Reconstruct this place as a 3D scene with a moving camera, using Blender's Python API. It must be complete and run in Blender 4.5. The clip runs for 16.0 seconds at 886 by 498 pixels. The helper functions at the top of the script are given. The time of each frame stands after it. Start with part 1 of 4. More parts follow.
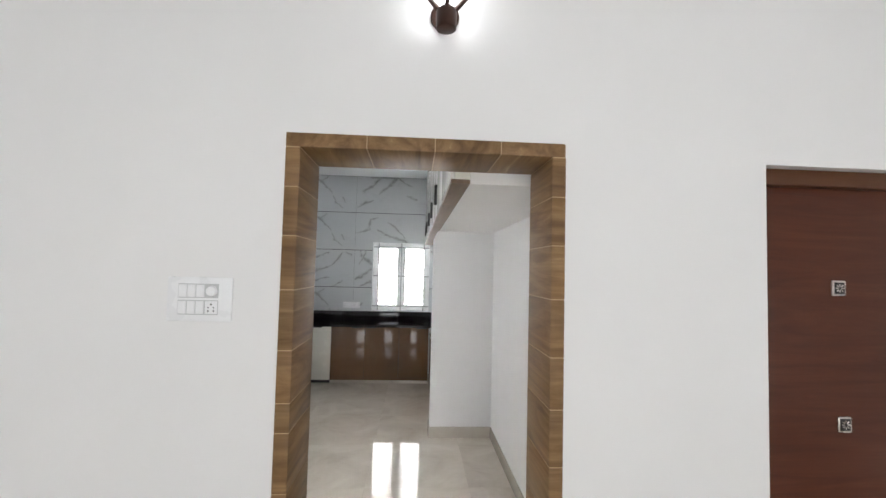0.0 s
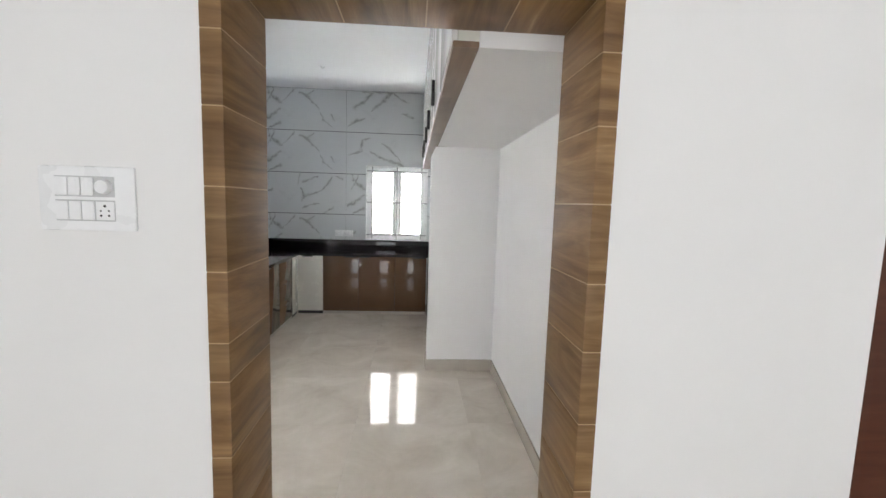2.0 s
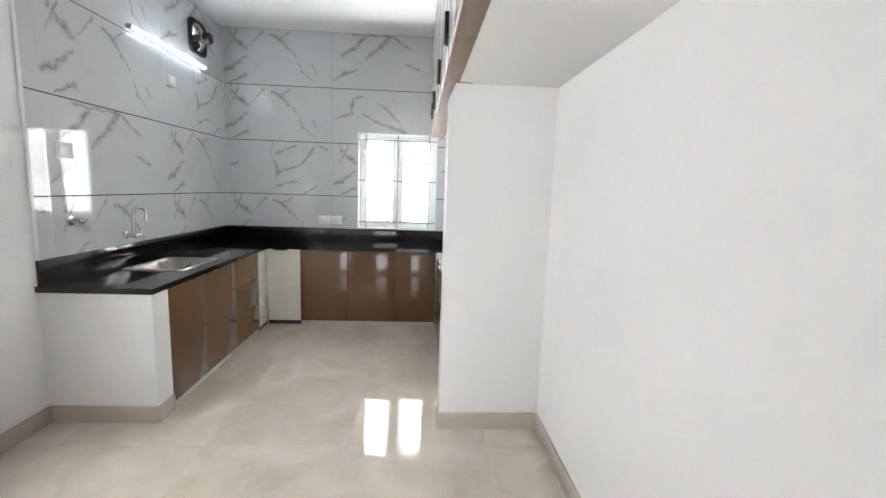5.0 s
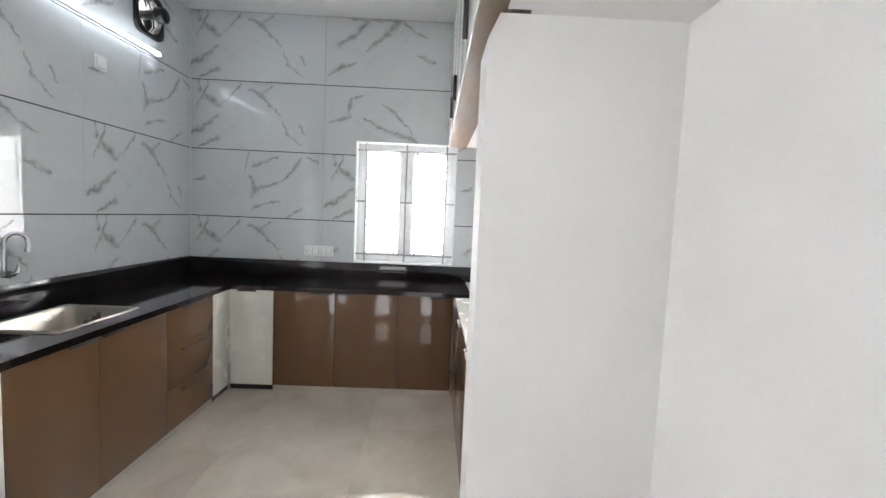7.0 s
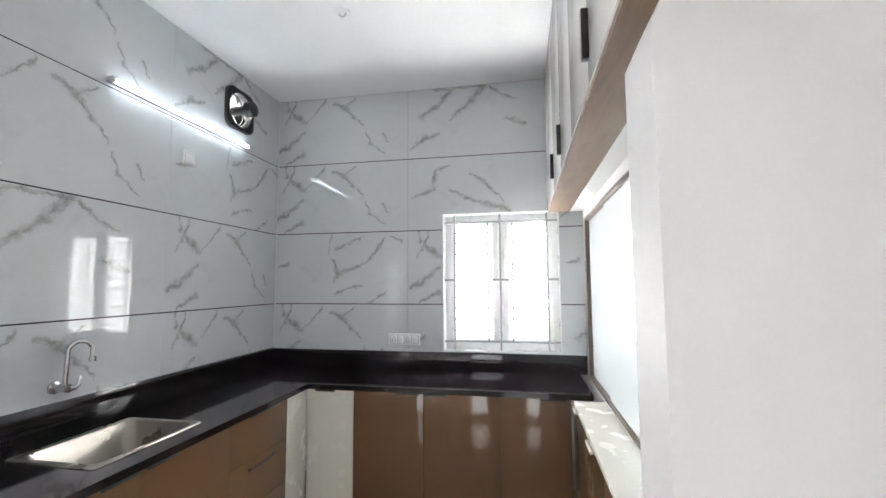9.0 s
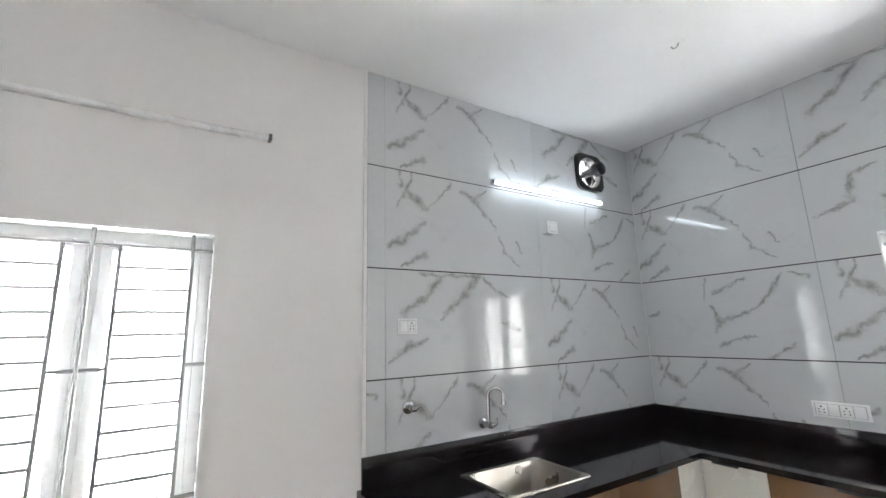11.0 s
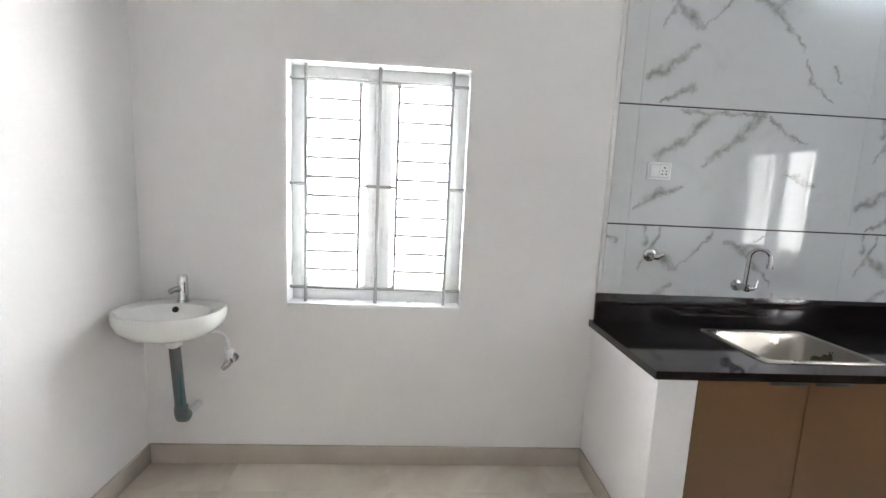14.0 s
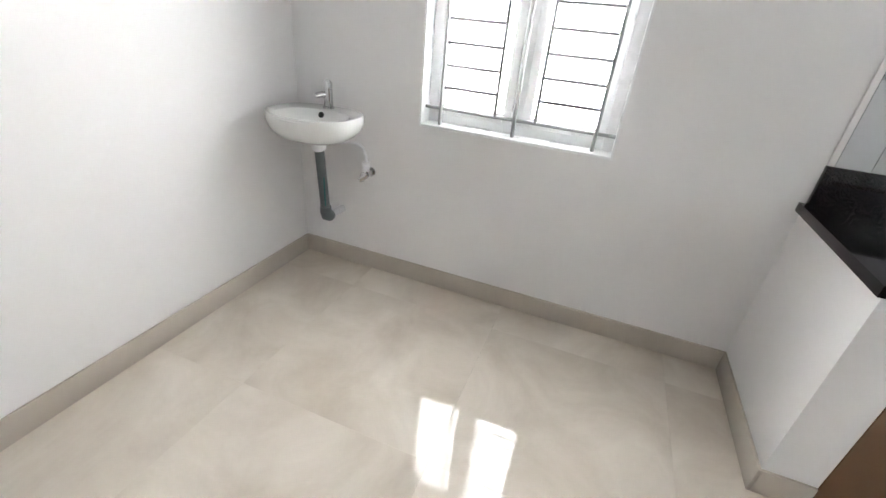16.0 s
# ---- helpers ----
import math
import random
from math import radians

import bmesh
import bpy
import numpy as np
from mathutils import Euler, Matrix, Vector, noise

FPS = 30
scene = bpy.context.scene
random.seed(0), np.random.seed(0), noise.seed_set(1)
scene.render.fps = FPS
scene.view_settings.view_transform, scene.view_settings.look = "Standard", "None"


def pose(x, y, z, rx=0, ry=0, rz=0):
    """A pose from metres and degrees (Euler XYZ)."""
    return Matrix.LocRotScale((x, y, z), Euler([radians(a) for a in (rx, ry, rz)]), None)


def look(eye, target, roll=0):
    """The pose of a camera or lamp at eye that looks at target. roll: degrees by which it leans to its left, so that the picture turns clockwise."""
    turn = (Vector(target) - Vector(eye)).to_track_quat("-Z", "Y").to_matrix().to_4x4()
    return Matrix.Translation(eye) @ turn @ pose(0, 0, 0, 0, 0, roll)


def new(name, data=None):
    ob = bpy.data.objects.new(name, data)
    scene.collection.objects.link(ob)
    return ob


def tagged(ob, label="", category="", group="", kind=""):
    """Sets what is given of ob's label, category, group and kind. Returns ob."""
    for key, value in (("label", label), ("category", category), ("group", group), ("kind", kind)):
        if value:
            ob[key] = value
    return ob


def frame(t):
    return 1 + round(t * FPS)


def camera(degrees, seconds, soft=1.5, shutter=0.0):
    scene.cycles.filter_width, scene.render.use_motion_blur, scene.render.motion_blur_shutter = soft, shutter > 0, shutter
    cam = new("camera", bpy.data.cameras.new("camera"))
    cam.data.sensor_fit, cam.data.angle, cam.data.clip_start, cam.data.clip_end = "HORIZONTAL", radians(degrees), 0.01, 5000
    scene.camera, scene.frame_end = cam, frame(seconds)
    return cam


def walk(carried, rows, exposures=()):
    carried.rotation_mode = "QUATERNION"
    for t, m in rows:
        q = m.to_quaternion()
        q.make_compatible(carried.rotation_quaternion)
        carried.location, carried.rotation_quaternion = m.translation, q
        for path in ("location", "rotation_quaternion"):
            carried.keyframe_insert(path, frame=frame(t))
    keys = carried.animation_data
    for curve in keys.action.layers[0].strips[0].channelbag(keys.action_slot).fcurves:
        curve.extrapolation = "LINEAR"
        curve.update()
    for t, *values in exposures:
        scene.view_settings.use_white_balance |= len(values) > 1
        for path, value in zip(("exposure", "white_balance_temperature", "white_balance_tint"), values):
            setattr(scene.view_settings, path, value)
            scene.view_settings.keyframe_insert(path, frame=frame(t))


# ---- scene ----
cam = camera(92.4, 16.0, soft=1.5)
PATH = [
    (0, (-0.009, 0.266, 1.655), (0.119, 2.259, 1.75), 1.4),
    (0.5, (-0.025, 0.314, 1.621), (0.109, 2.31, 1.6), 1.5),
    (1, (-0.038, 0.39, 1.588), (0.099, 2.383, 1.478), 1.3),
    (1.5, (-0.01, 0.535, 1.563), (0.128, 2.523, 1.392), 1.6),
    (2, (0.03, 0.73, 1.542), (0.169, 2.713, 1.328), 1.7),
    (2.5, (-0.003, 0.936, 1.53), (0.146, 2.916, 1.285), 2.0),
    (3, (-0.026, 1.128, 1.484), (0.132, 3.105, 1.227), 2.1),
    (3.5, (0.01, 1.352, 1.474), (0.175, 3.327, 1.206), 2.1),
    (4, (0.025, 1.572, 1.466), (0.183, 3.546, 1.183), 1.9),
    (6.5, (0.001, 3.009, 1.438), (0.056, 4.996, 1.221), 2.6),
    (7, (0.036, 3.248, 1.423), (0.083, 5.241, 1.267), 2.5),
    (7.5, (-0.003, 3.434, 1.402), (0.049, 5.432, 1.344), 2.3),
    (8, (-0.063, 3.614, 1.419), (-0.044, 5.612, 1.483), 1.8),
    (10.5, (-0.028, 3.835, 1.572), (-1.4, 5.244, 1.936), -1.8),
    (11, (-0.001, 3.802, 1.568), (-1.663, 4.846, 1.955), -1.7),
    (11.5, (0.01, 3.758, 1.563), (-1.831, 4.436, 1.952), -0.9),
    (12, (0.023, 3.716, 1.575), (-1.907, 4.113, 1.916), 0.0),
    (12.5, (0.031, 3.699, 1.573), (-1.938, 3.934, 1.827), 0.7),
    (13, (0.01, 3.702, 1.54), (-1.979, 3.867, 1.659), 1.4),
    (13.5, (-0.01, 3.705, 1.488), (-2.005, 3.84, 1.439), 2.1),
    (14, (-0.031, 3.699, 1.458), (-2.009, 3.819, 1.188), 2.7),
    (14.5, (-0.053, 3.724, 1.417), (-1.995, 3.786, 0.942), 3.3),
    (15, (-0.088, 3.773, 1.384), (-1.971, 3.703, 0.713), 3.6),
    (15.5, (-0.119, 3.800, 1.344), (-1.928, 3.561, 0.525), 4.5),
    (16, (-0.265, 3.881, 1.310), (-1.939, 3.305, 0.353), 5.7),
]
EXPOSURES = [(0, 0.66), (1.5, 0.70), (2.5, 0.80), (3.0, 0.92), (3.5, 1.14), (4.2, 1.28), (6.5, 1.1), (8, 1.16), (10.5, 1.22), (12.5, 1.02), (14.0, 1.14), (16, 1.16)]
walk(cam, [(t, look(eye, target, roll)) for t, eye, target, roll in PATH], EXPOSURES)

# ---- world and light ----
world = bpy.data.worlds.new("world")
scene.world = world
world.use_nodes = True
wn = world.node_tree
sky = wn.nodes.new("ShaderNodeTexSky")
sky.sky_type = "NISHITA"
sky.sun_disc = False
sky.sun_elevation, sky.sun_rotation = radians(55), radians(200)
wn.nodes["Background"].inputs["Strength"].default_value = 0.10
wn.links.new(sky.outputs[0], wn.nodes["Background"].inputs["Color"])
sun = new("sun", bpy.data.lights.new("sun", "SUN"))
sun.data.energy, sun.data.angle, sun.data.color = 0.8, radians(20), (1, 0.97, 0.92)
sun.matrix_world = look((0, 0, 9), (3, 5, 0))

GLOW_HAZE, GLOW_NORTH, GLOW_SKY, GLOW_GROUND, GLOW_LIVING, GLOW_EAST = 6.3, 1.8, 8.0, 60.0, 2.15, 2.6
LED_POWER = 9.0

# ---- plan, in metres ----
FLOOR, CEIL = -0.02, 3.12
XW, YB = -2.168, 7.145            # inner faces of the west wall and the back wall
YA, YA2 = 1.845, 2.14             # the two faces of the wall with the cased opening
YBASIN = 2.342                    # face of the thicker wall beside the basin
XN, YC, XC = 0.790, 4.575, 0.176   # niche wall, short wall face, its free edge
XL, ZL = 0.138, 2.040               # loft front and underside
XF, YF = -1.535, 6.560              # fronts of the two cabinet runs
ZT = 0.820                        # worktop


# ---- materials ----
class Nodes:
    def __init__(self, name):
        self.m = bpy.data.materials.new(name)
        self.m.use_nodes = True
        self.t = self.m.node_tree
        self.b = self.t.nodes["Principled BSDF"]
        self.co = self.t.nodes.new("ShaderNodeTexCoord")

    def add(self, kind, **inputs):
        n = self.t.nodes.new(kind)
        for k, v in inputs.items():
            self.put(v, n.inputs[k.replace("_", " ")])
        return n

    def put(self, v, socket):
        if isinstance(v, bpy.types.NodeSocket):
            self.t.links.new(v, socket)
        else:
            socket.default_value = v

    def coords(self, scale=(1, 1, 1), turn=(0, 0, 0), shift=None):
        mp = self.add("ShaderNodeMapping", Vector=self.co.outputs["Object"], Scale=scale, Rotation=turn)
        if shift is not None:
            self.put(shift, mp.inputs["Location"])
        return mp.outputs[0]

    def noise(self, vec, scale, detail=4.0, rough=0.5, warp=0.0):
        return self.add("ShaderNodeTexNoise", Vector=vec, Scale=scale, Detail=detail, Roughness=rough, Distortion=warp).outputs["Fac"]

    def ramp(self, fac, *stops):
        n = self.add("ShaderNodeValToRGB", Fac=fac)
        while len(n.color_ramp.elements) < len(stops):
            n.color_ramp.elements.new(0.5)
        for e, (p, c) in zip(n.color_ramp.elements, stops):
            e.position = p
            e.color = (c, c, c, 1) if isinstance(c, (int, float)) else (*c, 1)
        return n.outputs[0]

    def math(self, op, a, b=0.0):
        n = self.t.nodes.new("ShaderNodeMath")
        n.operation = op
        self.put(a, n.inputs[0])
        self.put(b, n.inputs[1])
        return n.outputs[0]

    def mix(self, fac, a, b, how="MIX"):
        n = self.t.nodes.new("ShaderNodeMix")
        n.data_type, n.blend_type = "RGBA", how
        self.put(fac, n.inputs[0])
        for v, k in ((a, 6), (b, 7)):
            self.put((*v, 1) if isinstance(v, tuple) else v, n.inputs[k])
        return n.outputs[2]

    def bump(self, height, strength, distance=0.002):
        n = self.add("ShaderNodeBump", Height=height, Strength=strength, Distance=distance)
        self.put(n.outputs[0], self.b.inputs["Normal"])

    def done(self, colour, rough, metal=0.0, spec=0.5, coat=0.0):
        self.put((*colour, 1) if isinstance(colour, tuple) else colour, self.b.inputs["Base Color"])
        self.put(rough, self.b.inputs["Roughness"])
        self.put(metal, self.b.inputs["Metallic"])
        self.put(spec, self.b.inputs["Specular IOR Level"])
        self.put(coat, self.b.inputs["Coat Weight"])
        self.b.inputs["Coat Roughness"].default_value = 0.03
        return self.m


def paint(name, colour, rough=0.55, dirt=0.05):
    n = Nodes(name)
    v = n.coords()
    big = n.noise(v, 1.3, 3)
    dark = tuple(c * (1 - dirt) for c in colour)
    col = n.mix(n.ramp(big, (0.3, 0.0), (0.7, 1.0)), dark, colour)
    n.bump(n.noise(v, 170, 3), 0.12, 0.001)
    return n.done(col, rough)


def plain(name, colour, rough=0.4, metal=0.0, grain=0.08, scale=60, coat=0.0):
    n = Nodes(name)
    f = n.noise(n.coords(), scale, 3)
    col = n.mix(f, tuple(c * (1 - grain) for c in colour), tuple(min(1, c * (1 + grain)) for c in colour))
    r = n.ramp(n.noise(n.coords(), 9, 3), (0.3, max(0.02, rough * 0.8)), (0.7, min(1, rough * 1.2)))
    return n.done(col, r, metal, coat=coat)


# Printed veins of the wall tiles: strokes of (across, up, half width) on a tile of 1.2 by 0.6 m.
VEINS = {
    "a": (((0.09, 0.59, 0.006), (0.10, 0.50, 0.010)), ((0.18, 0.59, 0.005), (0.14, 0.48, 0.012), (0.20, 0.43, 0.020), (0.285, 0.365, 0.008)),
          ((0.14, 0.48, 0.010), (0.08, 0.37, 0.004)), ((0.02, 0.13, 0.008), (0.12, 0.175, 0.018), (0.26, 0.29, 0.006)), ((0.11, 0.02, 0.006), (0.26, 0.10, 0.012)),
          ((0.29, 0.38, 0.003), (0.46, 0.57, 0.007)), ((0.54, 0.53, 0.008), (0.64, 0.485, 0.013), (0.75, 0.375, 0.007), (0.81, 0.30, 0.004)),
          ((0.64, 0.49, 0.009), (0.75, 0.57, 0.004)), ((0.84, 0.25, 0.004), (0.865, 0.16, 0.008), (1.0, 0.07, 0.003)), ((0.98, 0.23, 0.008), (1.04, 0.16, 0.003))),
    "b": (((0.12, 0.35, 0.016), (0.24, 0.43, 0.010), (0.36, 0.56, 0.018)), ((0.22, 0.575, 0.008), (0.65, 0.575, 0.006)),
          ((0.64, 0.58, 0.016), (0.54, 0.47, 0.018), (0.36, 0.31, 0.005)), ((0.68, 0.57, 0.005), (0.78, 0.49, 0.010), (0.89, 0.45, 0.004)),
          ((0.02, 0.08, 0.003), (0.13, 0.16, 0.016), (0.27, 0.20, 0.005)), ((0.80, 0.29, 0.005), (0.96, 0.24, 0.009))),
    "c": (((0.53, 0.57, 0.005), (0.51, 0.42, 0.004)), ((0.57, 0.46, 0.007), (0.80, 0.55, 0.005)), ((0.54, 0.37, 0.006), (0.60, 0.26, 0.018), (0.555, 0.18, 0.005)),
          ((0.60, 0.25, 0.012), (0.83, 0.33, 0.006), (0.95, 0.46, 0.012), (1.01, 0.56, 0.004)), ((1.05, 0.55, 0.004), (1.15, 0.52, 0.008)),
          ((0.57, 0.07, 0.009), (0.69, 0.135, 0.006), (0.81, 0.15, 0.004)), ((0.87, 0.01, 0.008), (1.02, 0.10, 0.005)), ((0.04, 0.31, 0.004), (0.14, 0.335, 0.008))),
    "d": (((0.35, 0.53, 0.004), (0.23, 0.49, 0.008), (0.21, 0.33, 0.010), (0.03, 0.28, 0.003)), ((0.35, 0.325, 0.007), (0.53, 0.235, 0.011), (0.78, 0.165, 0.017), (0.86, 0.12, 0.004)),
          ((0.52, 0.46, 0.004), (0.64, 0.365, 0.010), (0.80, 0.20, 0.003))),
}


def marble(name, strokes):
    n = Nodes(name)
    v = n.coords((1, 0, 1))

    def vec(op, a, b=None, scale=None):
        k = n.t.nodes.new("ShaderNodeVectorMath")
        k.operation = op
        n.put(a, k.inputs[0])
        if b is not None:
            n.put(b, k.inputs[1])
        if scale is not None:
            n.put(scale, k.inputs["Scale"])
        return k.outputs["Value" if op in ("DOT_PRODUCT", "DISTANCE") else "Vector"]

    wobble = vec("SUBTRACT", n.add("ShaderNodeTexNoise", Vector=v, Scale=14.0, Detail=5.0, Roughness=0.66).outputs["Color"], (0.5, 0.5, 0.5))
    p = vec("MULTIPLY", vec("ADD", v, vec("SCALE", wobble, scale=0.095)), (1, 0, 1))
    near = None
    for stroke in strokes:
        for (x0, z0, w0), (x1, z1, w1) in zip(stroke, stroke[1:]):
            a, d = Vector((x0, 0, z0)), Vector((x1 - x0, 0, z1 - z0))
            rel = vec("SUBTRACT", p, tuple(a))
            h = vec("DOT_PRODUCT", rel, tuple(d / d.length_squared))
            h = n.math("MINIMUM", n.math("MAXIMUM", h, 0.0), 1.0)
            off = vec("DISTANCE", rel, vec("SCALE", tuple(d), scale=h))
            share = n.math("DIVIDE", off, n.math("ADD", n.math("MULTIPLY", h, (w1 - w0) * 1.3), w0 * 1.3))
            near = share if near is None else n.math("MINIMUM", near, share)
    patchy = n.ramp(n.noise(v, 17, 4, 0.6), (0.30, 0.25), (0.62, 1.0))
    core = n.ramp(n.math("DIVIDE", near, 3.0), (0.05, 1.0), (0.30, 0.60), (0.50, 0.12), (1.0, 0.0))
    haze = n.ramp(n.noise(n.coords((1, 0, 1.5), (0, radians(38), 0)), 3.2, 5, 0.6, 0.8), (0.60, 0.0), (0.78, 0.16))
    vein = n.math("MAXIMUM", n.math("MULTIPLY", core, patchy), haze)
    cloud = n.mix(n.noise(v, 2.2, 4), (0.60, 0.62, 0.635), (0.69, 0.705, 0.715))
    col = n.mix(n.math("MULTIPLY", vein, 0.72), cloud, (0.17, 0.17, 0.158))
    return n.done(col, 0.022, spec=0.5)


def granite(name):
    n = Nodes(name)
    v = n.coords()
    speck = n.ramp(n.noise(v, 210, 2, 0.7), (0.55, 0.0), (0.72, 1.0))
    patch = n.noise(v, 14, 4)
    col = n.mix(patch, (0.006, 0.005, 0.007), (0.020, 0.013, 0.016))
    col = n.mix(speck, col, (0.036, 0.022, 0.025))
    return n.done(col, 0.07)


def floor_tile(name):
    n = Nodes(name)
    rnd = n.add("ShaderNodeObjectInfo").outputs["Random"]
    shift = n.add("ShaderNodeCombineXYZ", X=n.math("MULTIPLY", rnd, 31.0), Y=n.math("MULTIPLY", rnd, 17.0)).outputs[0]
    v = n.coords(shift=shift)
    cloud = n.noise(v, 2.4, 6, 0.6, 0.6)
    fine = n.noise(v, 26, 4, 0.6)
    col = n.mix(n.ramp(cloud, (0.3, 0.0), (0.7, 1.0)), (0.54, 0.47, 0.385), (0.74, 0.675, 0.59))
    col = n.mix(n.math("MULTIPLY", fine, 0.22), col, (0.76, 0.70, 0.62))
    return n.done(col, 0.028, spec=0.40)


def skirting_mat(name):
    n = Nodes(name)
    v = n.coords()
    col = n.mix(n.noise(v, 5, 5), (0.50, 0.445, 0.38), (0.61, 0.555, 0.485))
    return n.done(col, 0.18)


def wood(name, along, dark, mid, light, streak, rough=0.32, fine=1.0, spread=0.5):
    """Grain that runs along the axis named, in bands across it."""
    n = Nodes(name)
    rnd = n.add("ShaderNodeObjectInfo").outputs["Random"]
    shift = n.add("ShaderNodeCombineXYZ", X=n.math("MULTIPLY", rnd, 9.0), Y=n.math("MULTIPLY", rnd, 23.0), Z=n.math("MULTIPLY", rnd, 13.0)).outputs[0]
    sc = {"x": (0.9, 9, 9), "y": (9, 0.9, 9), "xy": (1.1, 1.1, 10), "z": (9, 9, 0.9)}[along]
    v = n.coords(sc, shift=shift)
    bands = n.noise(v, 1.3 * fine, 5, 0.6, 1.4)
    hair = n.noise(n.coords(tuple(c * (2 if c < 2 else 14) for c in sc), shift=shift), 1.0 * fine, 3, 0.6)
    col = n.ramp(bands, (0.28, dark), (0.48, mid), (0.66, light), (0.80, streak))
    col = n.mix(n.math("MULTIPLY", hair, 0.55), col, dark, "MIX")
    tone = n.ramp(rnd, (0.0, 1 - spread * 0.3), (1.0, 1 + spread * 0.2))
    col = n.mix(1.0, col, tone, "MULTIPLY")
    n.bump(hair, 0.10, 0.001)
    return n.done(col, rough, spec=0.3)


def lacquer(name, colour):
    """High-gloss laminate on board that is not quite flat."""
    n = Nodes(name)
    v = n.coords()
    col = n.mix(n.noise(v, 240, 3), tuple(c * 0.92 for c in colour), tuple(c * 1.08 for c in colour))
    n.bump(n.noise(n.coords((1, 1, 0.45)), 9.0, 3, 0.55), 0.28, 0.005)
    return n.done(col, n.ramp(n.noise(v, 6, 4), (0.3, 0.07), (0.75, 0.13)))


def glow(name, colour, strength):
    n = Nodes(name)
    n.put((*colour, 1), n.b.inputs["Emission Color"])
    n.b.inputs["Emission Strength"].default_value = strength
    return n.done((0.8, 0.8, 0.8), 0.5)


def sheen(n):
    """Gloss of a thin pane, alike from both sides."""
    face = n.add("ShaderNodeLayerWeight", Blend=0.5).outputs["Facing"]
    return n.math("ADD", n.math("MULTIPLY", n.math("POWER", face, 4.0), 0.7), 0.04)


def glass(name):
    n = Nodes(name)
    out = n.t.nodes["Material Output"]
    gl = n.add("ShaderNodeBsdfGlossy", Roughness=0.02)
    tr = n.add("ShaderNodeBsdfTransparent")
    mx = n.add("ShaderNodeMixShader", Fac=sheen(n))
    n.t.links.new(tr.outputs[0], mx.inputs[1])
    n.t.links.new(gl.outputs[0], mx.inputs[2])
    n.t.links.new(mx.outputs[0], out.inputs["Surface"])
    return n.m


def milky(name):
    """Sandblasted glass: light passes scattered, the face still shines."""
    n = Nodes(name)
    out = n.t.nodes["Material Output"]
    tl = n.add("ShaderNodeBsdfTranslucent", Color=(0.62, 0.65, 0.66, 1))
    df = n.add("ShaderNodeBsdfDiffuse", Color=(0.66, 0.68, 0.69, 1))
    gl = n.add("ShaderNodeBsdfGlossy", Roughness=0.03)
    m1 = n.add("ShaderNodeMixShader", Fac=0.5)
    n.t.links.new(tl.outputs[0], m1.inputs[1])
    n.t.links.new(df.outputs[0], m1.inputs[2])
    m2 = n.add("ShaderNodeMixShader", Fac=sheen(n))
    n.t.links.new(m1.outputs[0], m2.inputs[1])
    n.t.links.new(gl.outputs[0], m2.inputs[2])
    n.t.links.new(m2.outputs[0], out.inputs["Surface"])
    return n.m


WHITE = paint("wall_paint", (0.876, 0.864, 0.860), dirt=0.04)
CEILING = paint("ceiling_paint", (0.85, 0.86, 0.87), 0.6, 0.03)
MARBLE = {k: marble("marble_tile", v) for k, v in VEINS.items()}
GROUT = plain("dark_grout", (0.035, 0.035, 0.038), 0.8)
GRANITE = granite("black_granite")
TILE = floor_tile("beige_floor_tile")
JOINT = plain("beige_grout", (0.58, 0.52, 0.44), 0.7)
SKIRT = skirting_mat("beige_skirting")
BROWN = lacquer("brown_laminate", (0.160, 0.090, 0.050))
CREAM = plain("cream_laminate", (0.80, 0.78, 0.71), 0.25, 0, 0.03, 90)
LOFT_WHITE = plain("pale_laminate", (0.68, 0.66, 0.64), 0.16, 0, 0.03, 90)
UNDER = wood("brown_board", "y", (0.14, 0.09, 0.06), (0.19, 0.125, 0.085), (0.23, 0.155, 0.105), (0.26, 0.18, 0.12), 0.45)
BLACK = plain("black_metal", (0.014, 0.013, 0.013), 0.35)
TOE = plain("dark_plinth", (0.02, 0.017, 0.015), 0.5)
STEEL = plain("brushed_steel", (0.36, 0.335, 0.30), 0.30, 1.0, 0.05, 120)
CHROME = plain("chrome", (0.58, 0.58, 0.59), 0.09, 1.0, 0.02)
PLASTIC = plain("white_plastic", (0.89, 0.89, 0.90), 0.28, 0, 0.02)
PLASTIC_GREY = plain("grey_white_plastic", (0.56, 0.56, 0.57), 0.35, 0, 0.03)
HOLE = plain("dark_hole", (0.012, 0.012, 0.012), 0.7)
UPVC = plain("white_window_frame", (0.88, 0.89, 0.895), 0.3, 0, 0.02)
BARS = plain("grey_bar_paint", (0.36, 0.365, 0.37), 0.55, 0, 0.06)
CERAMIC = plain("white_ceramic", (0.82, 0.82, 0.80), 0.07, 0, 0.015, coat=0.4)
PVC = plain("grey_pipe", (0.13, 0.145, 0.155), 0.4, 0, 0.1)
PVC_STRIPE = plain("green_pipe_mark", (0.03, 0.13, 0.13), 0.4)
BRONZE = plain("dark_bronze_metal", (0.060, 0.030, 0.022), 0.38, 0.5, 0.2, 90)
SILVER = plain("silver_metal", (0.62, 0.58, 0.55), 0.3, 0.8)
CASE_SIDE = wood("walnut_boards_across", "xy", (0.125, 0.064, 0.026), (0.245, 0.140, 0.060), (0.345, 0.212, 0.098), (0.58, 0.41, 0.215), 0.50)
CASE_TOP = wood("walnut_boards_deep", "y", (0.125, 0.064, 0.026), (0.245, 0.140, 0.060), (0.345, 0.212, 0.098), (0.58, 0.41, 0.215), 0.50)
CASE_JOINT = plain("pale_wood_joint", (0.46, 0.31, 0.17), 0.5)
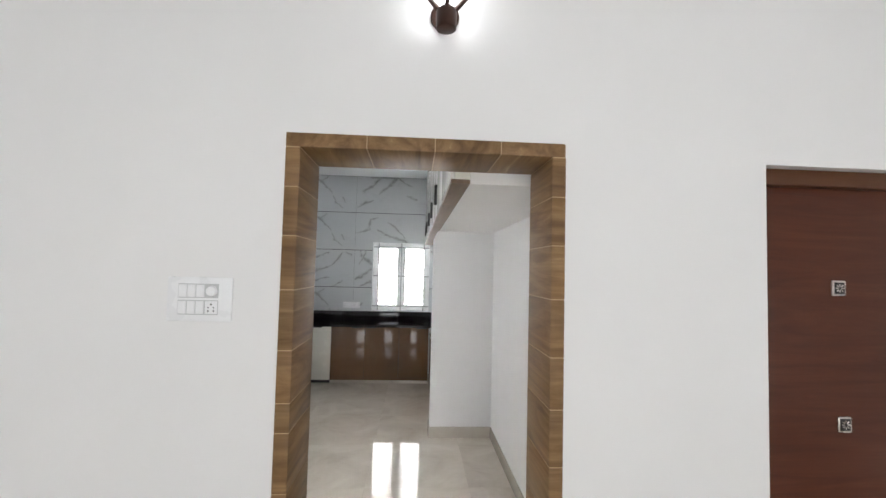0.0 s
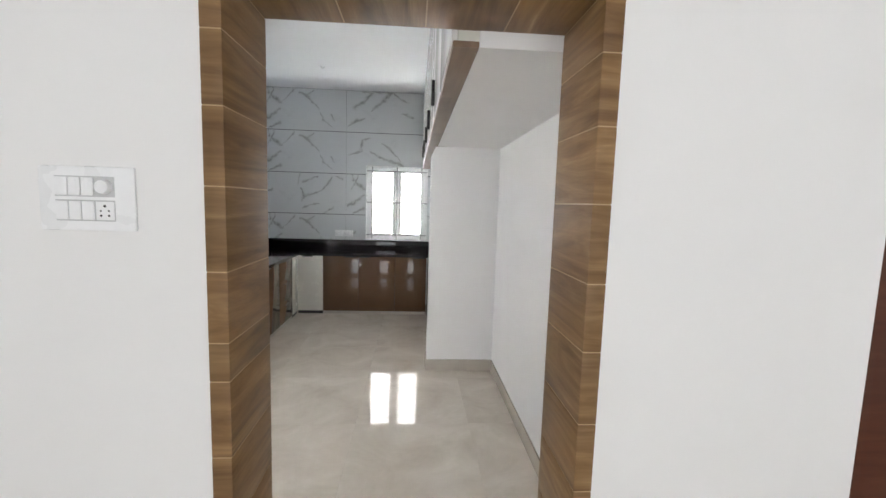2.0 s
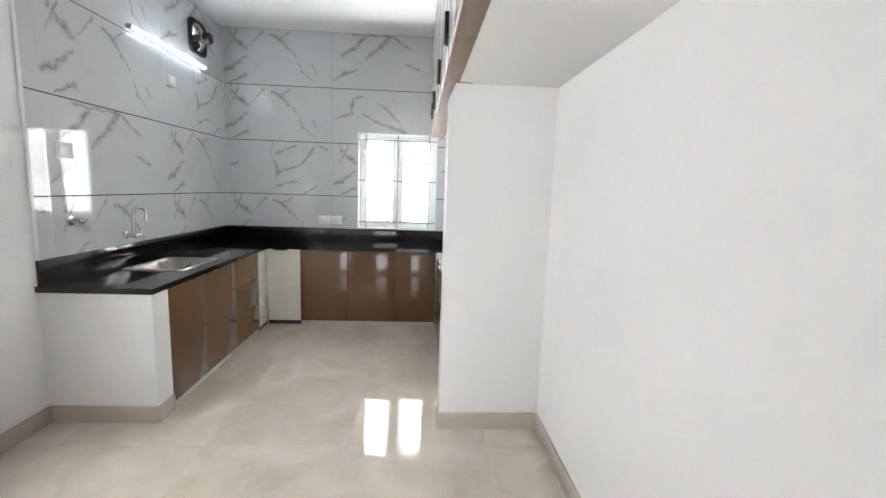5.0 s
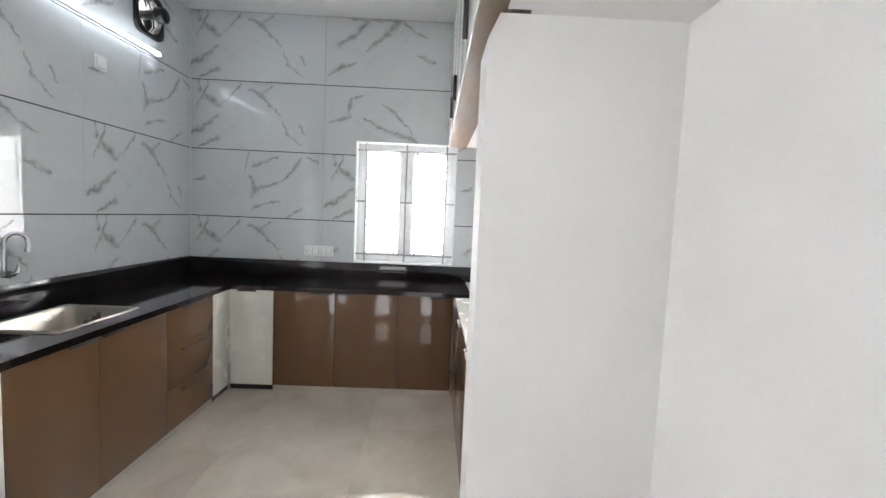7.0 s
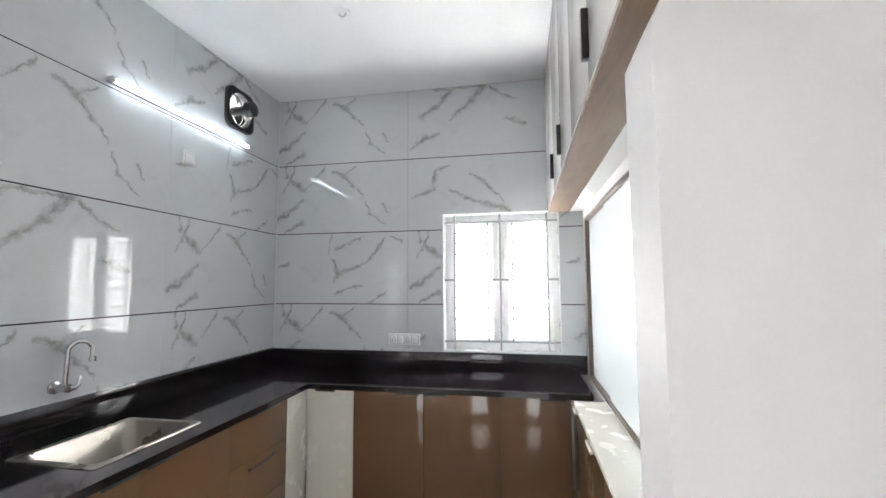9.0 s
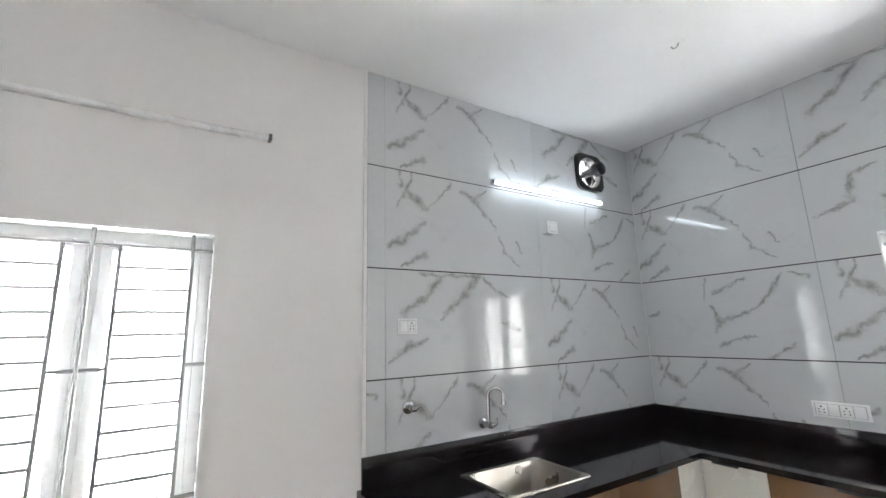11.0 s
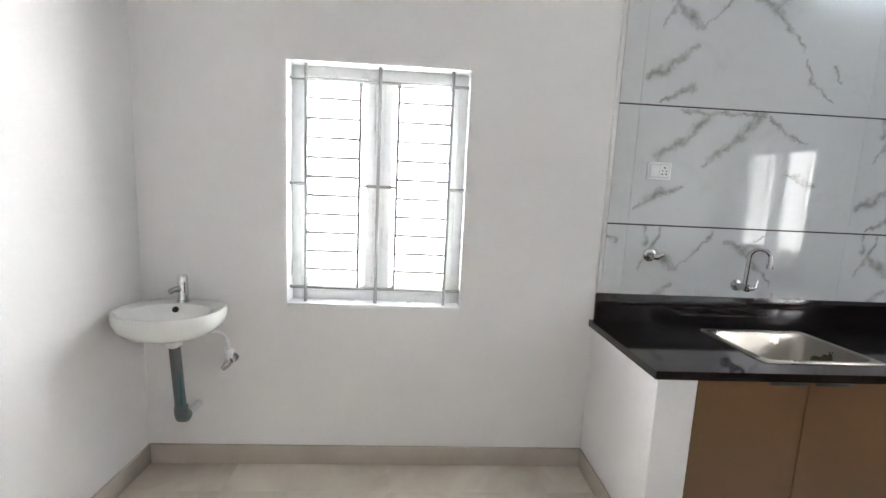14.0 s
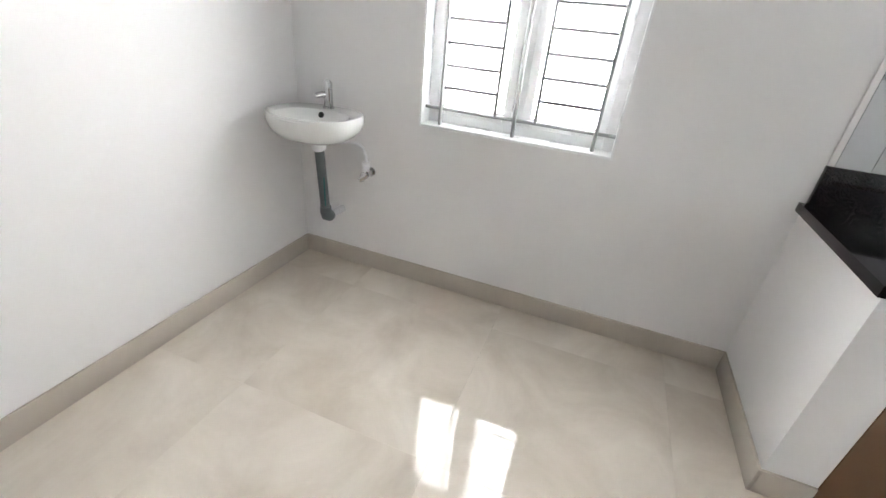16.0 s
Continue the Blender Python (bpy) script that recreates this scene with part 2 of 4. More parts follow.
DOOR_WOOD = wood("mahogany_veneer", "x", (0.060, 0.017, 0.009), (0.085, 0.025, 0.013), (0.105, 0.032, 0.017), (0.13, 0.042, 0.022), 0.33, 1.4)
DOOR_FRAME = wood("mahogany_frame", "x", (0.085, 0.032, 0.014), (0.12, 0.047, 0.021), (0.15, 0.062, 0.028), (0.17, 0.075, 0.035), 0.35)
FROST = milky("milky_glass")
ALU = plain("bronze_aluminium", (0.16, 0.125, 0.10), 0.4, 0.3)
GLASS = glass("window_glass")
LIT = glow("led_diffuser", (0.80, 0.90, 1.0), LED_POWER)
BULB = glow("lit_bulb", (0.95, 0.97, 1.0), 6.5)
# window backdrops that glow; the west one is stronger to light the niche
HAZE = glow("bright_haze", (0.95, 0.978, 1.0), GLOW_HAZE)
HAZE_N = glow("pale_haze", (0.97, 0.985, 1.0), GLOW_NORTH)
SKY_UP = glow("overcast_sky", (0.98, 0.99, 1.0), GLOW_SKY)
# added uplights below the sills, bright to the west and dimmer to the north
UPLIGHT = glow("ground_uplight", (1.0, 0.985, 0.97), GLOW_GROUND)
UPLIGHT_DIM = glow("ground_uplight_dim", (1.0, 0.985, 0.97), GLOW_GROUND * 0.62)
# glow added behind the milky hatch panes
HATCH_GLOW = glow("hatch_glow", (1.0, 0.99, 0.98), GLOW_EAST)
SKY_L = glow("overcast_living", (0.95, 0.98, 1.0), GLOW_LIVING)


# ---- mesh helpers ----
def mesh_of(name, bm, material):
    bmesh.ops.recalc_face_normals(bm, faces=bm.faces)
    me = bpy.data.meshes.new(name)
    bm.to_mesh(me)
    bm.free()
    me.materials.append(material)
    return me


def smooth(me, angle=40):
    me.shade_smooth()
    me.set_sharp_from_angle(angle=radians(angle))


def thing(name, base, label, category, group="", kind=""):
    ob = new(name)
    ob.empty_display_size = 0.05
    ob.location = base
    return tagged(ob, label, category, group, kind)


def part(name, bm, material, parent, label=""):
    me = mesh_of(name, bm, material)
    smooth(me)
    ob = new(name, me)
    if parent is not None:
        ob.parent = parent
        if parent.type == "EMPTY":
            ob.matrix_parent_inverse = Matrix.Translation(-parent.location)
    return tagged(ob, label)


def structure(name, bm, material, label="", category=""):
    return tagged(part(name, bm, material, None), label, category, kind="structure")


def box(bm, x0, x1, y0, y1, z0, z1, bevel=0.0):
    c = [bm.verts.new((x, y, z)) for x in (x0, x1) for y in (y0, y1) for z in (z0, z1)]
    fs = [bm.faces.new([c[i] for i in q]) for q in ((0, 1, 3, 2), (4, 6, 7, 5), (0, 4, 5, 1), (2, 3, 7, 6), (0, 2, 6, 4), (1, 5, 7, 3))]
    if bevel > 0:
        es = list({e for f in fs for e in f.edges})
        bmesh.ops.bevel(bm, geom=es, offset=bevel, segments=2, affect="EDGES", profile=0.5)
    return bm


def boxed(*a, **k):
    return box(bmesh.new(), *a, **k)


def tube(bm, points, radius, sides=14, cap=True):
    """A round bar along points; radius is one number or one for each point."""
    pts = [Vector(p) for p in points]
    rad = radius if isinstance(radius, (list, tuple)) else [radius] * len(pts)
    rings = []
    side = None
    for i, p in enumerate(pts):
        d = (pts[min(i + 1, len(pts) - 1)] - pts[max(i - 1, 0)]).normalized()
        if side is None:
            side = d.orthogonal().normalized()
        side = (side - d * side.dot(d)).normalized()
        up = d.cross(side)
        rings.append([bm.verts.new(p + (side * math.cos(a) + up * math.sin(a)) * rad[i]) for a in (2 * math.pi * k / sides for k in range(sides))])
    for a, b in zip(rings, rings[1:]):
        for k in range(sides):
            bm.faces.new((a[k], a[(k + 1) % sides], b[(k + 1) % sides], b[k]))
    if cap:
        bm.faces.new(rings[0])
        bm.faces.new(rings[-1])
    return bm


def tubed(points, radius, sides=14):
    return tube(bmesh.new(), points, radius, sides)


def arc(centre, radius, a0, a1, u, v, n=10):
    c, u, v = Vector(centre), Vector(u), Vector(v)
    return [c + (u * math.cos(a) + v * math.sin(a)) * radius for a in (radians(a0 + (a1 - a0) * i / n) for i in range(n + 1))]


def sheet(u0, u1, v0, v1, w0, w1, holes=(), place=lambda u, v, w: (u, v, w)):
    """A slab over a rectangle with holes cut right through it; place() turns (u, v, thickness) into the world."""
    us = sorted({u0, u1, *(min(max(h[i], u0), u1) for h in holes for i in (0, 1))})
    vs = sorted({v0, v1, *(min(max(h[i], v0), v1) for h in holes for i in (2, 3))})
    solid = {}
    for i in range(len(us) - 1):
        for j in range(len(vs) - 1):
            a, b = (us[i] + us[i + 1]) / 2, (vs[j] + vs[j + 1]) / 2
            solid[i, j] = not any(h[0] < a < h[1] and h[2] < b < h[3] for h in holes)
    bm = bmesh.new()
    seen = {}

    def vert(i, j, w):
        if (i, j, w) not in seen:
            seen[i, j, w] = bm.verts.new(place(us[i], vs[j], (w0, w1)[w]))
        return seen[i, j, w]

    for (i, j), full in solid.items():
        if not full:
            continue
        bm.faces.new([vert(*q, 0) for q in ((i, j), (i + 1, j), (i + 1, j + 1), (i, j + 1))])
        bm.faces.new([vert(*q, 1) for q in ((i, j), (i, j + 1), (i + 1, j + 1), (i + 1, j))])
        for di, dj, p, q in ((-1, 0, (i, j), (i, j + 1)), (1, 0, (i + 1, j), (i + 1, j + 1)), (0, -1, (i, j), (i + 1, j)), (0, 1, (i, j + 1), (i + 1, j + 1))):
            if not solid.get((i + di, j + dj), False):
                bm.faces.new((vert(*p, 0), vert(*q, 0), vert(*q, 1), vert(*p, 1)))
    return bm


def along_x(u, v, w):
    return (u, w, v)


def along_y(u, v, w):
    return (w, u, v)


# ---- walls, floor, ceiling ----
WIN_W = (3.041, 3.934, 0.848, 2.048)      # y0, y1, z0, z1
WIN_B = (-0.690, 0.221, 0.962, 2.060)     # x0, x1, z0, z1
FAN = (6.443, 6.723, 2.675, 2.955)
ARCH = (-0.493, 0.553, FLOOR, 2.143)
DOOR = (1.366, 2.36, FLOOR, 2.099)
HATCH = (5.0, 7.10, 0.80, 1.985)
LX0, LX1, LY0 = -2.6, 3.6, -3.2           # the room in which the walk begins
LIVING_WIN = (-1.6, 2.6, 0.5, 2.5)

wall_arch = structure("wall_south", sheet(LX0, LX1, FLOOR, CEIL, YA, YA2, (ARCH, DOOR), along_x), WHITE, "white painted wall with a wood-cased opening", "wall")
structure("wall_basin", boxed(XW, -0.60, YA2, YBASIN, FLOOR, CEIL), WHITE, "plain white painted wall beside the basin", "wall")
wall_west = structure("wall_west", sheet(YA2, YB + 0.2, FLOOR, CEIL, XW - 0.2, XW, (WIN_W, FAN), along_y), WHITE, "white wall, tiled beyond the counter end", "wall")
wall_back = structure("wall_north", sheet(XW, 1.0, FLOOR, CEIL, YB, YB + 0.2, (WIN_B,), along_x), WHITE, "end wall clad in marble tiles", "wall")
structure("wall_niche", boxed(XN, XN + 0.15, YA2, YC, FLOOR, CEIL), WHITE, "plain white painted niche wall", "wall")
short = bmesh.new()
rim = [(XC, FLOOR), (XN + 0.15, FLOOR), (XN + 0.15, ZL), (XC + 0.034, ZL), (XC, ZL - 0.075)]
ends = [[short.verts.new((x, y, z)) for x, z in rim] for y in (YC, YC + 0.2)]
short.faces.new(ends[0])
short.faces.new(ends[1])
for k in range(len(rim)):
    q = (k + 1) % len(rim)
    short.faces.new((ends[0][k], ends[0][q], ends[1][q], ends[1][k]))
structure("wall_short", short, WHITE, "short white wall standing out from the niche", "wall")
wall_east = structure("wall_east", sheet(YC + 0.2, YB, FLOOR, CEIL, 0.40, 0.55, (HATCH,), along_y), WHITE, "white wall with a long serving hatch", "wall")
structure("loft_slab", boxed(0.228, XN, YA2, YC, ZL, ZL + 0.10), WHITE, "white plastered slab over the niche", "slab")
structure("hatch_lintel", boxed(0.302, 0.398, YC + 0.2, YB - 0.012, ZL + 0.004, ZL + 0.10), WHITE, "white plastered lintel over the hatch", "lintel")
structure("ceiling", boxed(XW - 0.2, 1.0, YA2, YB + 0.2, CEIL, CEIL + 0.15), CEILING, "smooth white painted ceiling", "ceiling")
structure("wall_living_west", boxed(LX0 - 0.2, LX0, LY0, YA2, FLOOR, CEIL), WHITE, "plain white wall", "wall")
structure("wall_living_east", boxed(LX1, LX1 + 0.2, LY0, YA2, FLOOR, CEIL), WHITE, "plain white wall", "wall")
structure("wall_living_south", sheet(LX0, LX1, FLOOR, CEIL, LY0 - 0.2, LY0, (LIVING_WIN,), along_x), WHITE, "plain white wall with a wide opening", "wall")
structure("ceiling_living", boxed(LX0 - 0.2, LX1 + 0.2, LY0 - 0.2, YA2, CEIL, CEIL + 0.15), CEILING, "smooth white painted ceiling", "ceiling")
floor = structure("floor", boxed(LX0, LX1, LY0, YB, FLOOR - 0.16, FLOOR - 0.006), JOINT, "glossy beige vitrified tile floor", "floor")
structure("ground", boxed(-60, 60, -60, 60, FLOOR - 0.40, FLOOR - 0.20), plain("earth", (0.20, 0.18, 0.15), 0.9), "bare ground outside", "ground")

# glowing panels right outside the openings, for overcast sky and to light the rooms
structure("backdrop", boxed(XW - 1.3, XW - 1.28, 0.8, 8.4, -0.15, 2.75), HAZE, "glowing backdrop panel of pale haze outside a window", "backdrop")
structure("backdrop", boxed(XW - 3.4, XW - 0.25, 0.0, 9.0, 5.0, 5.02), SKY_UP, "bright glowing panel beyond an opening", "sky")
structure("backdrop", boxed(XW - 3.4, XW - 3.38, 0.0, 9.0, 2.8, 5.0), SKY_UP, "bright glowing panel beyond an opening", "sky")
# unseen glowing panel under the sill, added to throw light onto the ceiling
structure("backdrop", boxed(XW - 1.27, XW - 0.22, 0.8, 8.4, -0.17, -0.15), UPLIGHT, "unseen glowing panel at ground level that lights the ceiling", "ground")
structure("backdrop", boxed(-3.0, 2.6, YB + 1.3, YB + 1.32, -0.15, 2.75), HAZE_N, "glowing backdrop panel of pale haze outside a window", "backdrop")
structure("backdrop", boxed(-3.4, 3.4, YB + 0.25, YB + 3.4, 5.0, 5.02), SKY_UP, "bright glowing panel beyond an opening", "sky")
structure("backdrop", boxed(-3.4, 3.4, YB + 3.38, YB + 3.4, 2.8, 5.0), SKY_UP, "bright glowing panel beyond an opening", "sky")
# dimmer unseen uplight under the back window's sill
structure("backdrop", boxed(-3.0, 2.6, YB + 0.22, YB + 1.29, -0.17, -0.15), UPLIGHT_DIM, "unseen glowing panel at ground level that lights the ceiling", "ground")
# panel added behind the hatch, lighting the kitchen as a bright space would
structure("backdrop", boxed(1.35, 1.37, YC + 0.3, YB + 0.1, 0.0, 3.0), HATCH_GLOW, "bright glowing panel beyond an opening", "sky")
structure("backdrop", boxed(-3, 4, LY0 - 1.0, LY0 - 0.98, 0.0, 4.0), SKY_L, "bright glowing panel beyond an opening", "sky")


def skirting(x0, x1, y0, y1, h=0.105):
    structure("baseboard", boxed(x0, x1, y0, y1, FLOOR, FLOOR + h, bevel=0.002), SKIRT, "beige tile skirting", "skirting")


skirting(XW, XW + 0.012, YBASIN + 0.012, 4.643)
skirting(XW, -0.60, YBASIN, YBASIN + 0.012)
skirting(XC - 0.012, XN, YC - 0.012, YC)
skirting(XN - 0.012, XN, YA2, YC - 0.012)
skirting(XW + 0.012, XF + 0.012, 4.631, 4.643)
skirting(XF, XF + 0.012, 4.643, 4.801)
skirting(XC - 0.012, XC, YC, YC + 0.2)
skirting(LX0, ARCH[0] - 0.002, YA - 0.012, YA)
skirting(ARCH[1] + 0.002, DOOR[0], YA - 0.012, YA)


# ---- cased opening ----
def casing():
    x0, x1, top = ARCH[0], ARCH[1], ARCH[3]
    lip, y0, y1 = 0.052, YA - 0.012, YA2 + 0.004
    case = thing("door_casing", ((x0 + x1) / 2, YA, FLOOR), "walnut wood casing of stacked boards round an opening", "door frame", kind="structure")
    t = 0.0015
    core = bmesh.new()
    for a, b in ((x0 + t, x0 + lip - t), (x1 - lip + t, x1 - t)):
        box(core, a, b, y0 + t, y1 - t, FLOOR, top - t)
    box(core, x0 + lip - t, x1 - lip + t, y0 + t, y1 - t, top - lip + t, top - t)
    part("core", core, CASE_JOINT, case, "pale wood joint lines")
    left = (0.21, 0.43, 0.64, 0.85, 1.061, 1.165, 1.352, 1.569, 1.765, 1.945)
    right = (0.12, 0.33, 0.53, 0.735, 0.937, 1.146, 1.337, 1.553, 1.755, 1.94)
    for a, b, joints in ((x0, x0 + lip, left), (x1 - lip, x1, right)):
        zs = (FLOOR, *joints, top - lip)
        for z0, z1 in zip(zs, zs[1:]):
            part("board", boxed(a, b, y0, y1, z0, z1 - 0.0035, bevel=0.0012), CASE_SIDE, case)
    xs = (x0, -0.198, 0.055, 0.305, x1)
    for a, b in zip(xs, xs[1:]):
        part("board", boxed(a, b - 0.0035, y0, y1, top - lip + 0.001, top, bevel=0.0012), CASE_TOP, case)


casing()


# ---- bedroom door ----
def door():
    x0, x1, _, top = DOOR
    d = thing("door_1", ((x0 + x1) / 2, YA + 0.07, FLOOR), "closed mahogany veneer door with small square ornaments", "door", kind="structure")
    fr = bmesh.new()
    box(fr, x0, x0 + 0.03, YA + 0.05, YA2 - 0.03, FLOOR, top, bevel=0.002)
    box(fr, x1 - 0.03, x1, YA + 0.05, YA2 - 0.03, FLOOR, top, bevel=0.002)
    part("door_frame", fr, DOOR_FRAME, d)
    part("head_frame", boxed(x0 + 0.03, x1 - 0.03, YA + 0.05, YA2 - 0.03, top - 0.065, top, bevel=0.002), DOOR_FRAME, d)
    leaf = boxed(x0 + 0.032, x1 - 0.032, YA + 0.085, YA + 0.122, FLOOR + 0.008, top - 0.068, bevel=0.002)
    leaf = part("leaf", leaf, DOOR_WOOD, d)
    for x, z in ((1.748, 1.616), (1.762, 1.060)):
        y = YA + 0.085
        plate = part("ornament", boxed(x - 0.030, x + 0.030, y - 0.008, y, z - 0.032, z + 0.032, bevel=0.007), SILVER, leaf, "silver square ornament")
        part("ornament_flower", boxed(x - 0.022, x + 0.022, y - 0.0095, y - 0.0075, z - 0.024, z + 0.024, bevel=0.0008), BLACK, leaf)
        fl = bmesh.new()
        for k in range(8):
            a = math.pi * k / 4
            tube(fl, [(x + 0.006 * math.cos(a), y - 0.0098, z + 0.006 * math.sin(a)), (x + 0.018 * math.cos(a), y - 0.0098, z + 0.018 * math.sin(a))], [0.0012, 0.0036], 6)
        part("ornament_petal", fl, SILVER, leaf)


door()


# ---- windows with grilles ----
def window(name, w, inner, outer, axis, label):
    """w: the opening; inner and outer: the wall's two faces, measured across it."""
    u0, u1, v0, v1 = w
    s = 1 if outer > inner else -1
    put = along_x if axis == "x" else along_y
    W, H = u1 - u0, v1 - v0

    def bar(bm, a, b, c, d, e, f, bevel=0.0):
        p, q = put(a, c, e), put(b, d, f)
        return box(bm, *(v for i in range(3) for v in (min(p[i], q[i]), max(p[i], q[i]))), bevel=bevel)

    root = thing(name, put((u0 + u1) / 2, v0, inner + s * 0.1), label, "window", kind="structure")
    lining = bmesh.new()
    k = 0.008
    for a, b, c, d in ((u0, u0 + k, v0, v1), (u1 - k, u1, v0, v1), (u0 + k, u1 - k, v1 - k, v1)):
        bar(lining, a, b, c, d, inner + s * 0.002, outer)
    part("reveal", lining, UPVC, root)
    part("window_sill", bar(bmesh.new(), u0 + k, u1 - k, v0, v0 + 0.012, inner + s * 0.002, outer, 0.002), UPVC, root)
    y0, y1 = inner + s * 0.095, inner + s * 0.150
    a0, a1, c0, c1 = u0 + k, u1 - k, v0 + 0.012, v1 - k
    fr = bmesh.new()
    f = 0.045
    for q in ((a0, a0 + f, c0, c1), (a1 - f, a1, c0, c1), (a0 + f, a1 - f, c0, c0 + f), (a0 + f, a1 - f, c1 - f, c1)):
        bar(fr, *q, y0, y1, 0.003)
    mid = (u0 + u1) / 2
    bar(fr, mid - 0.025, mid + 0.025, c0 + f, c1 - f, y0, y1, 0.003)
    part("window_frame", fr, UPVC, root)
    for b0, b1 in ((a0 + f, mid - 0.025), (mid + 0.025, a1 - f)):
        sash = bmesh.new()
        g = 0.042
        z0, z1 = y0 - s * 0.008, y1 - s * 0.015
        for q in ((b0, b0 + g, c0 + f, c1 - f), (b1 - g, b1, c0 + f, c1 - f), (b0 + g, b1 - g, c0 + f, c0 + f + g), (b0 + g, b1 - g, c1 - f - g, c1 - f)):
            bar(sash, *q, z0, z1, 0.004)
        sash = part("sash", sash, UPVC, root)
        pane = part("pane", bar(bmesh.new(), b0 + g - 0.004, b1 - g + 0.004, c0 + f + g - 0.004, c1 - f - g + 0.004, y0 + s * 0.018, y0 + s * 0.023), GLASS, sash, "clear glass pane")
        pane.visible_shadow = False
    grille = thing("window_grille", put((u0 + u1) / 2, v0, inner + s * 0.045), "grey painted steel security grille in the window", "grille")
    gy = inner + s * 0.045
    r = 0.0082

    def rod(name, a, c, b, d, dy=0.0):
        part(name, tubed([put(a, c, gy + dy), put(b, d, gy + dy)], r, 6), BARS, grille)

    top, bot = v1 - 0.065 * H, v0 + 0.072 * H
    cols = [u0 + q * W for q in (0.10, 0.395, 0.605, 0.90)]
    rod("rail", u0 + 0.008, top, u1 - 0.008, top, s * 0.010)
    rod("rail", u0 + 0.008, bot, u1 - 0.008, bot, s * 0.010)
    for c in (cols[0], mid, cols[3]):
        rod("upright", c, v0 + 0.012, c, v1 - 0.008)
    for c in cols[1:3]:
        rod("upright", c, bot, c, top)
    for i in range(10):
        z = v1 - (0.141 + 0.0785 * i) * H
        rod("rung", cols[0], z, cols[1], z, s * 0.006)
        rod("rung", cols[2], z, cols[3], z, s * 0.006)
    z = v1 - 0.487 * H
    rod("link", u0 + 0.008, z, cols[0], z)
    rod("link", cols[1], z, cols[2], z, s * 0.006)
    rod("link", cols[3], z, u1 - 0.008, z)


window("window_1", WIN_W, XW, XW - 0.2, "y", "white two-leaf window in a deep reveal")
window("window_2", WIN_B, YB - 0.010, YB + 0.2, "x", "white two-leaf window in the tiled wall")


# ---- serving hatch ----
def hatch():
    y0, y1, z0, z1 = HATCH
    h = thing("window_3", (0.40, (y0 + y1) / 2, z0), "sliding milky glass hatch in a bronze aluminium frame", "window", kind="structure")
    fr = bmesh.new()
    x0, x1 = 0.405, 0.46
    for q in ((y1 - 0.035, y1, z0, z1), (y0, y0 + 0.035, z0, z1), (y0 + 0.035, y1 - 0.035, z0, z0 + 0.03), (y0 + 0.035, y1 - 0.035, z1 - 0.03, z1)):
        box(fr, x0, x1, *q, bevel=0.003)
    part("window_frame", fr, ALU, h)
    n = 3
    step = (y1 - y0 - 0.07) / n
    for i in range(n):
        a = y0 + 0.035 + i * step
        dx = 0.010 if i % 2 else 0.026
        part("pane", boxed(x0 + dx, x0 + dx + 0.006, a - 0.01, a + step + 0.01, z0 + 0.03, z1 - 0.03), FROST, h, "milky glass pane")
    part("latch", boxed(x0 - 0.012, x0 + 0.002, y1 - 0.030, y1 - 0.010, 1.58, 1.66, bevel=0.003), SILVER, h)
    part("window_sill", boxed(0.222, 0.405, y0, YF - 0.09, z0 - 0.03, z0, bevel=0.004), CREAM, h, "cream sill partly wrapped in film")


hatch()


# ---- base cabinets and worktop ----
SINK = (-2.045, -1.622, 5.142, 5.688)
PIER, CAB_1, CAB_2, CAB_3 = 4.803, 5.262, 5.780, 6.310   # where the west fronts meet


def handle_lip(parent, p, q):
    """A black profile handle under the worktop edge."""
    part("handle", boxed(min(p[0], q[0]), max(p[0], q[0]), min(p[1], q[1]), max(p[1], q[1]), p[2], q[2], bevel=0.003), BLACK, parent, "black edge handle")


Z0, Z1 = 0.022, ZT - 0.036


def cabinet_west(y0, y1, colour, label, drawers=False, lip=None, toe=True):
    c = thing("base_cabinet", ((XW + XF) / 2, (y0 + y1) / 2, FLOOR), label, "cabinet", "base cabinets")
    part("body", boxed(XW + 0.02, XF - 0.02, y0 + 0.001, y1 - 0.001, Z0, 0.62 if y0 < SINK[3] else Z1), TOE, c)
    part("plinth", boxed(XW + 0.02, XF - 0.012, y0 + 0.001, y1 - 0.001, FLOOR, Z0), SKIRT if toe else TOE, c)
    if drawers:
        zs = [Z0, 0.285, 0.545, Z1]
        for i, (a, b) in enumerate(zip(zs, zs[1:])):
            d = part("drawer", boxed(XF - 0.019, XF, y0 + 0.002, y1 - 0.002, a + 0.001, b - 0.001, bevel=0.0012), BROWN, c)
            if i < 2:
                bar = tubed([(XF + 0.022, y0 + 0.13, b - 0.04), (XF + 0.022, y1 - 0.13, b - 0.04)], 0.005, 8)
                for yy in (y0 + 0.15, y1 - 0.15):
                    tube(bar, [(XF, yy, b - 0.04), (XF + 0.022, yy, b - 0.04)], 0.004, 8)
                part("handle", bar, BRONZE, d, "thin dark bar handle")
            else:
                handle_lip(d, (XF, y0 + 0.15, b - 0.012), (XF + 0.016, y1 - 0.10, b))
    else:
        d = part("door", boxed(XF - 0.019, XF, y0 + 0.002, y1 - 0.002, Z0 + 0.001, Z1 - 0.001, bevel=0.0012), colour, c)
        if lip:
            handle_lip(d, (XF, lip[0], Z1 - 0.014), (XF + 0.016, lip[1], Z1 - 0.001))


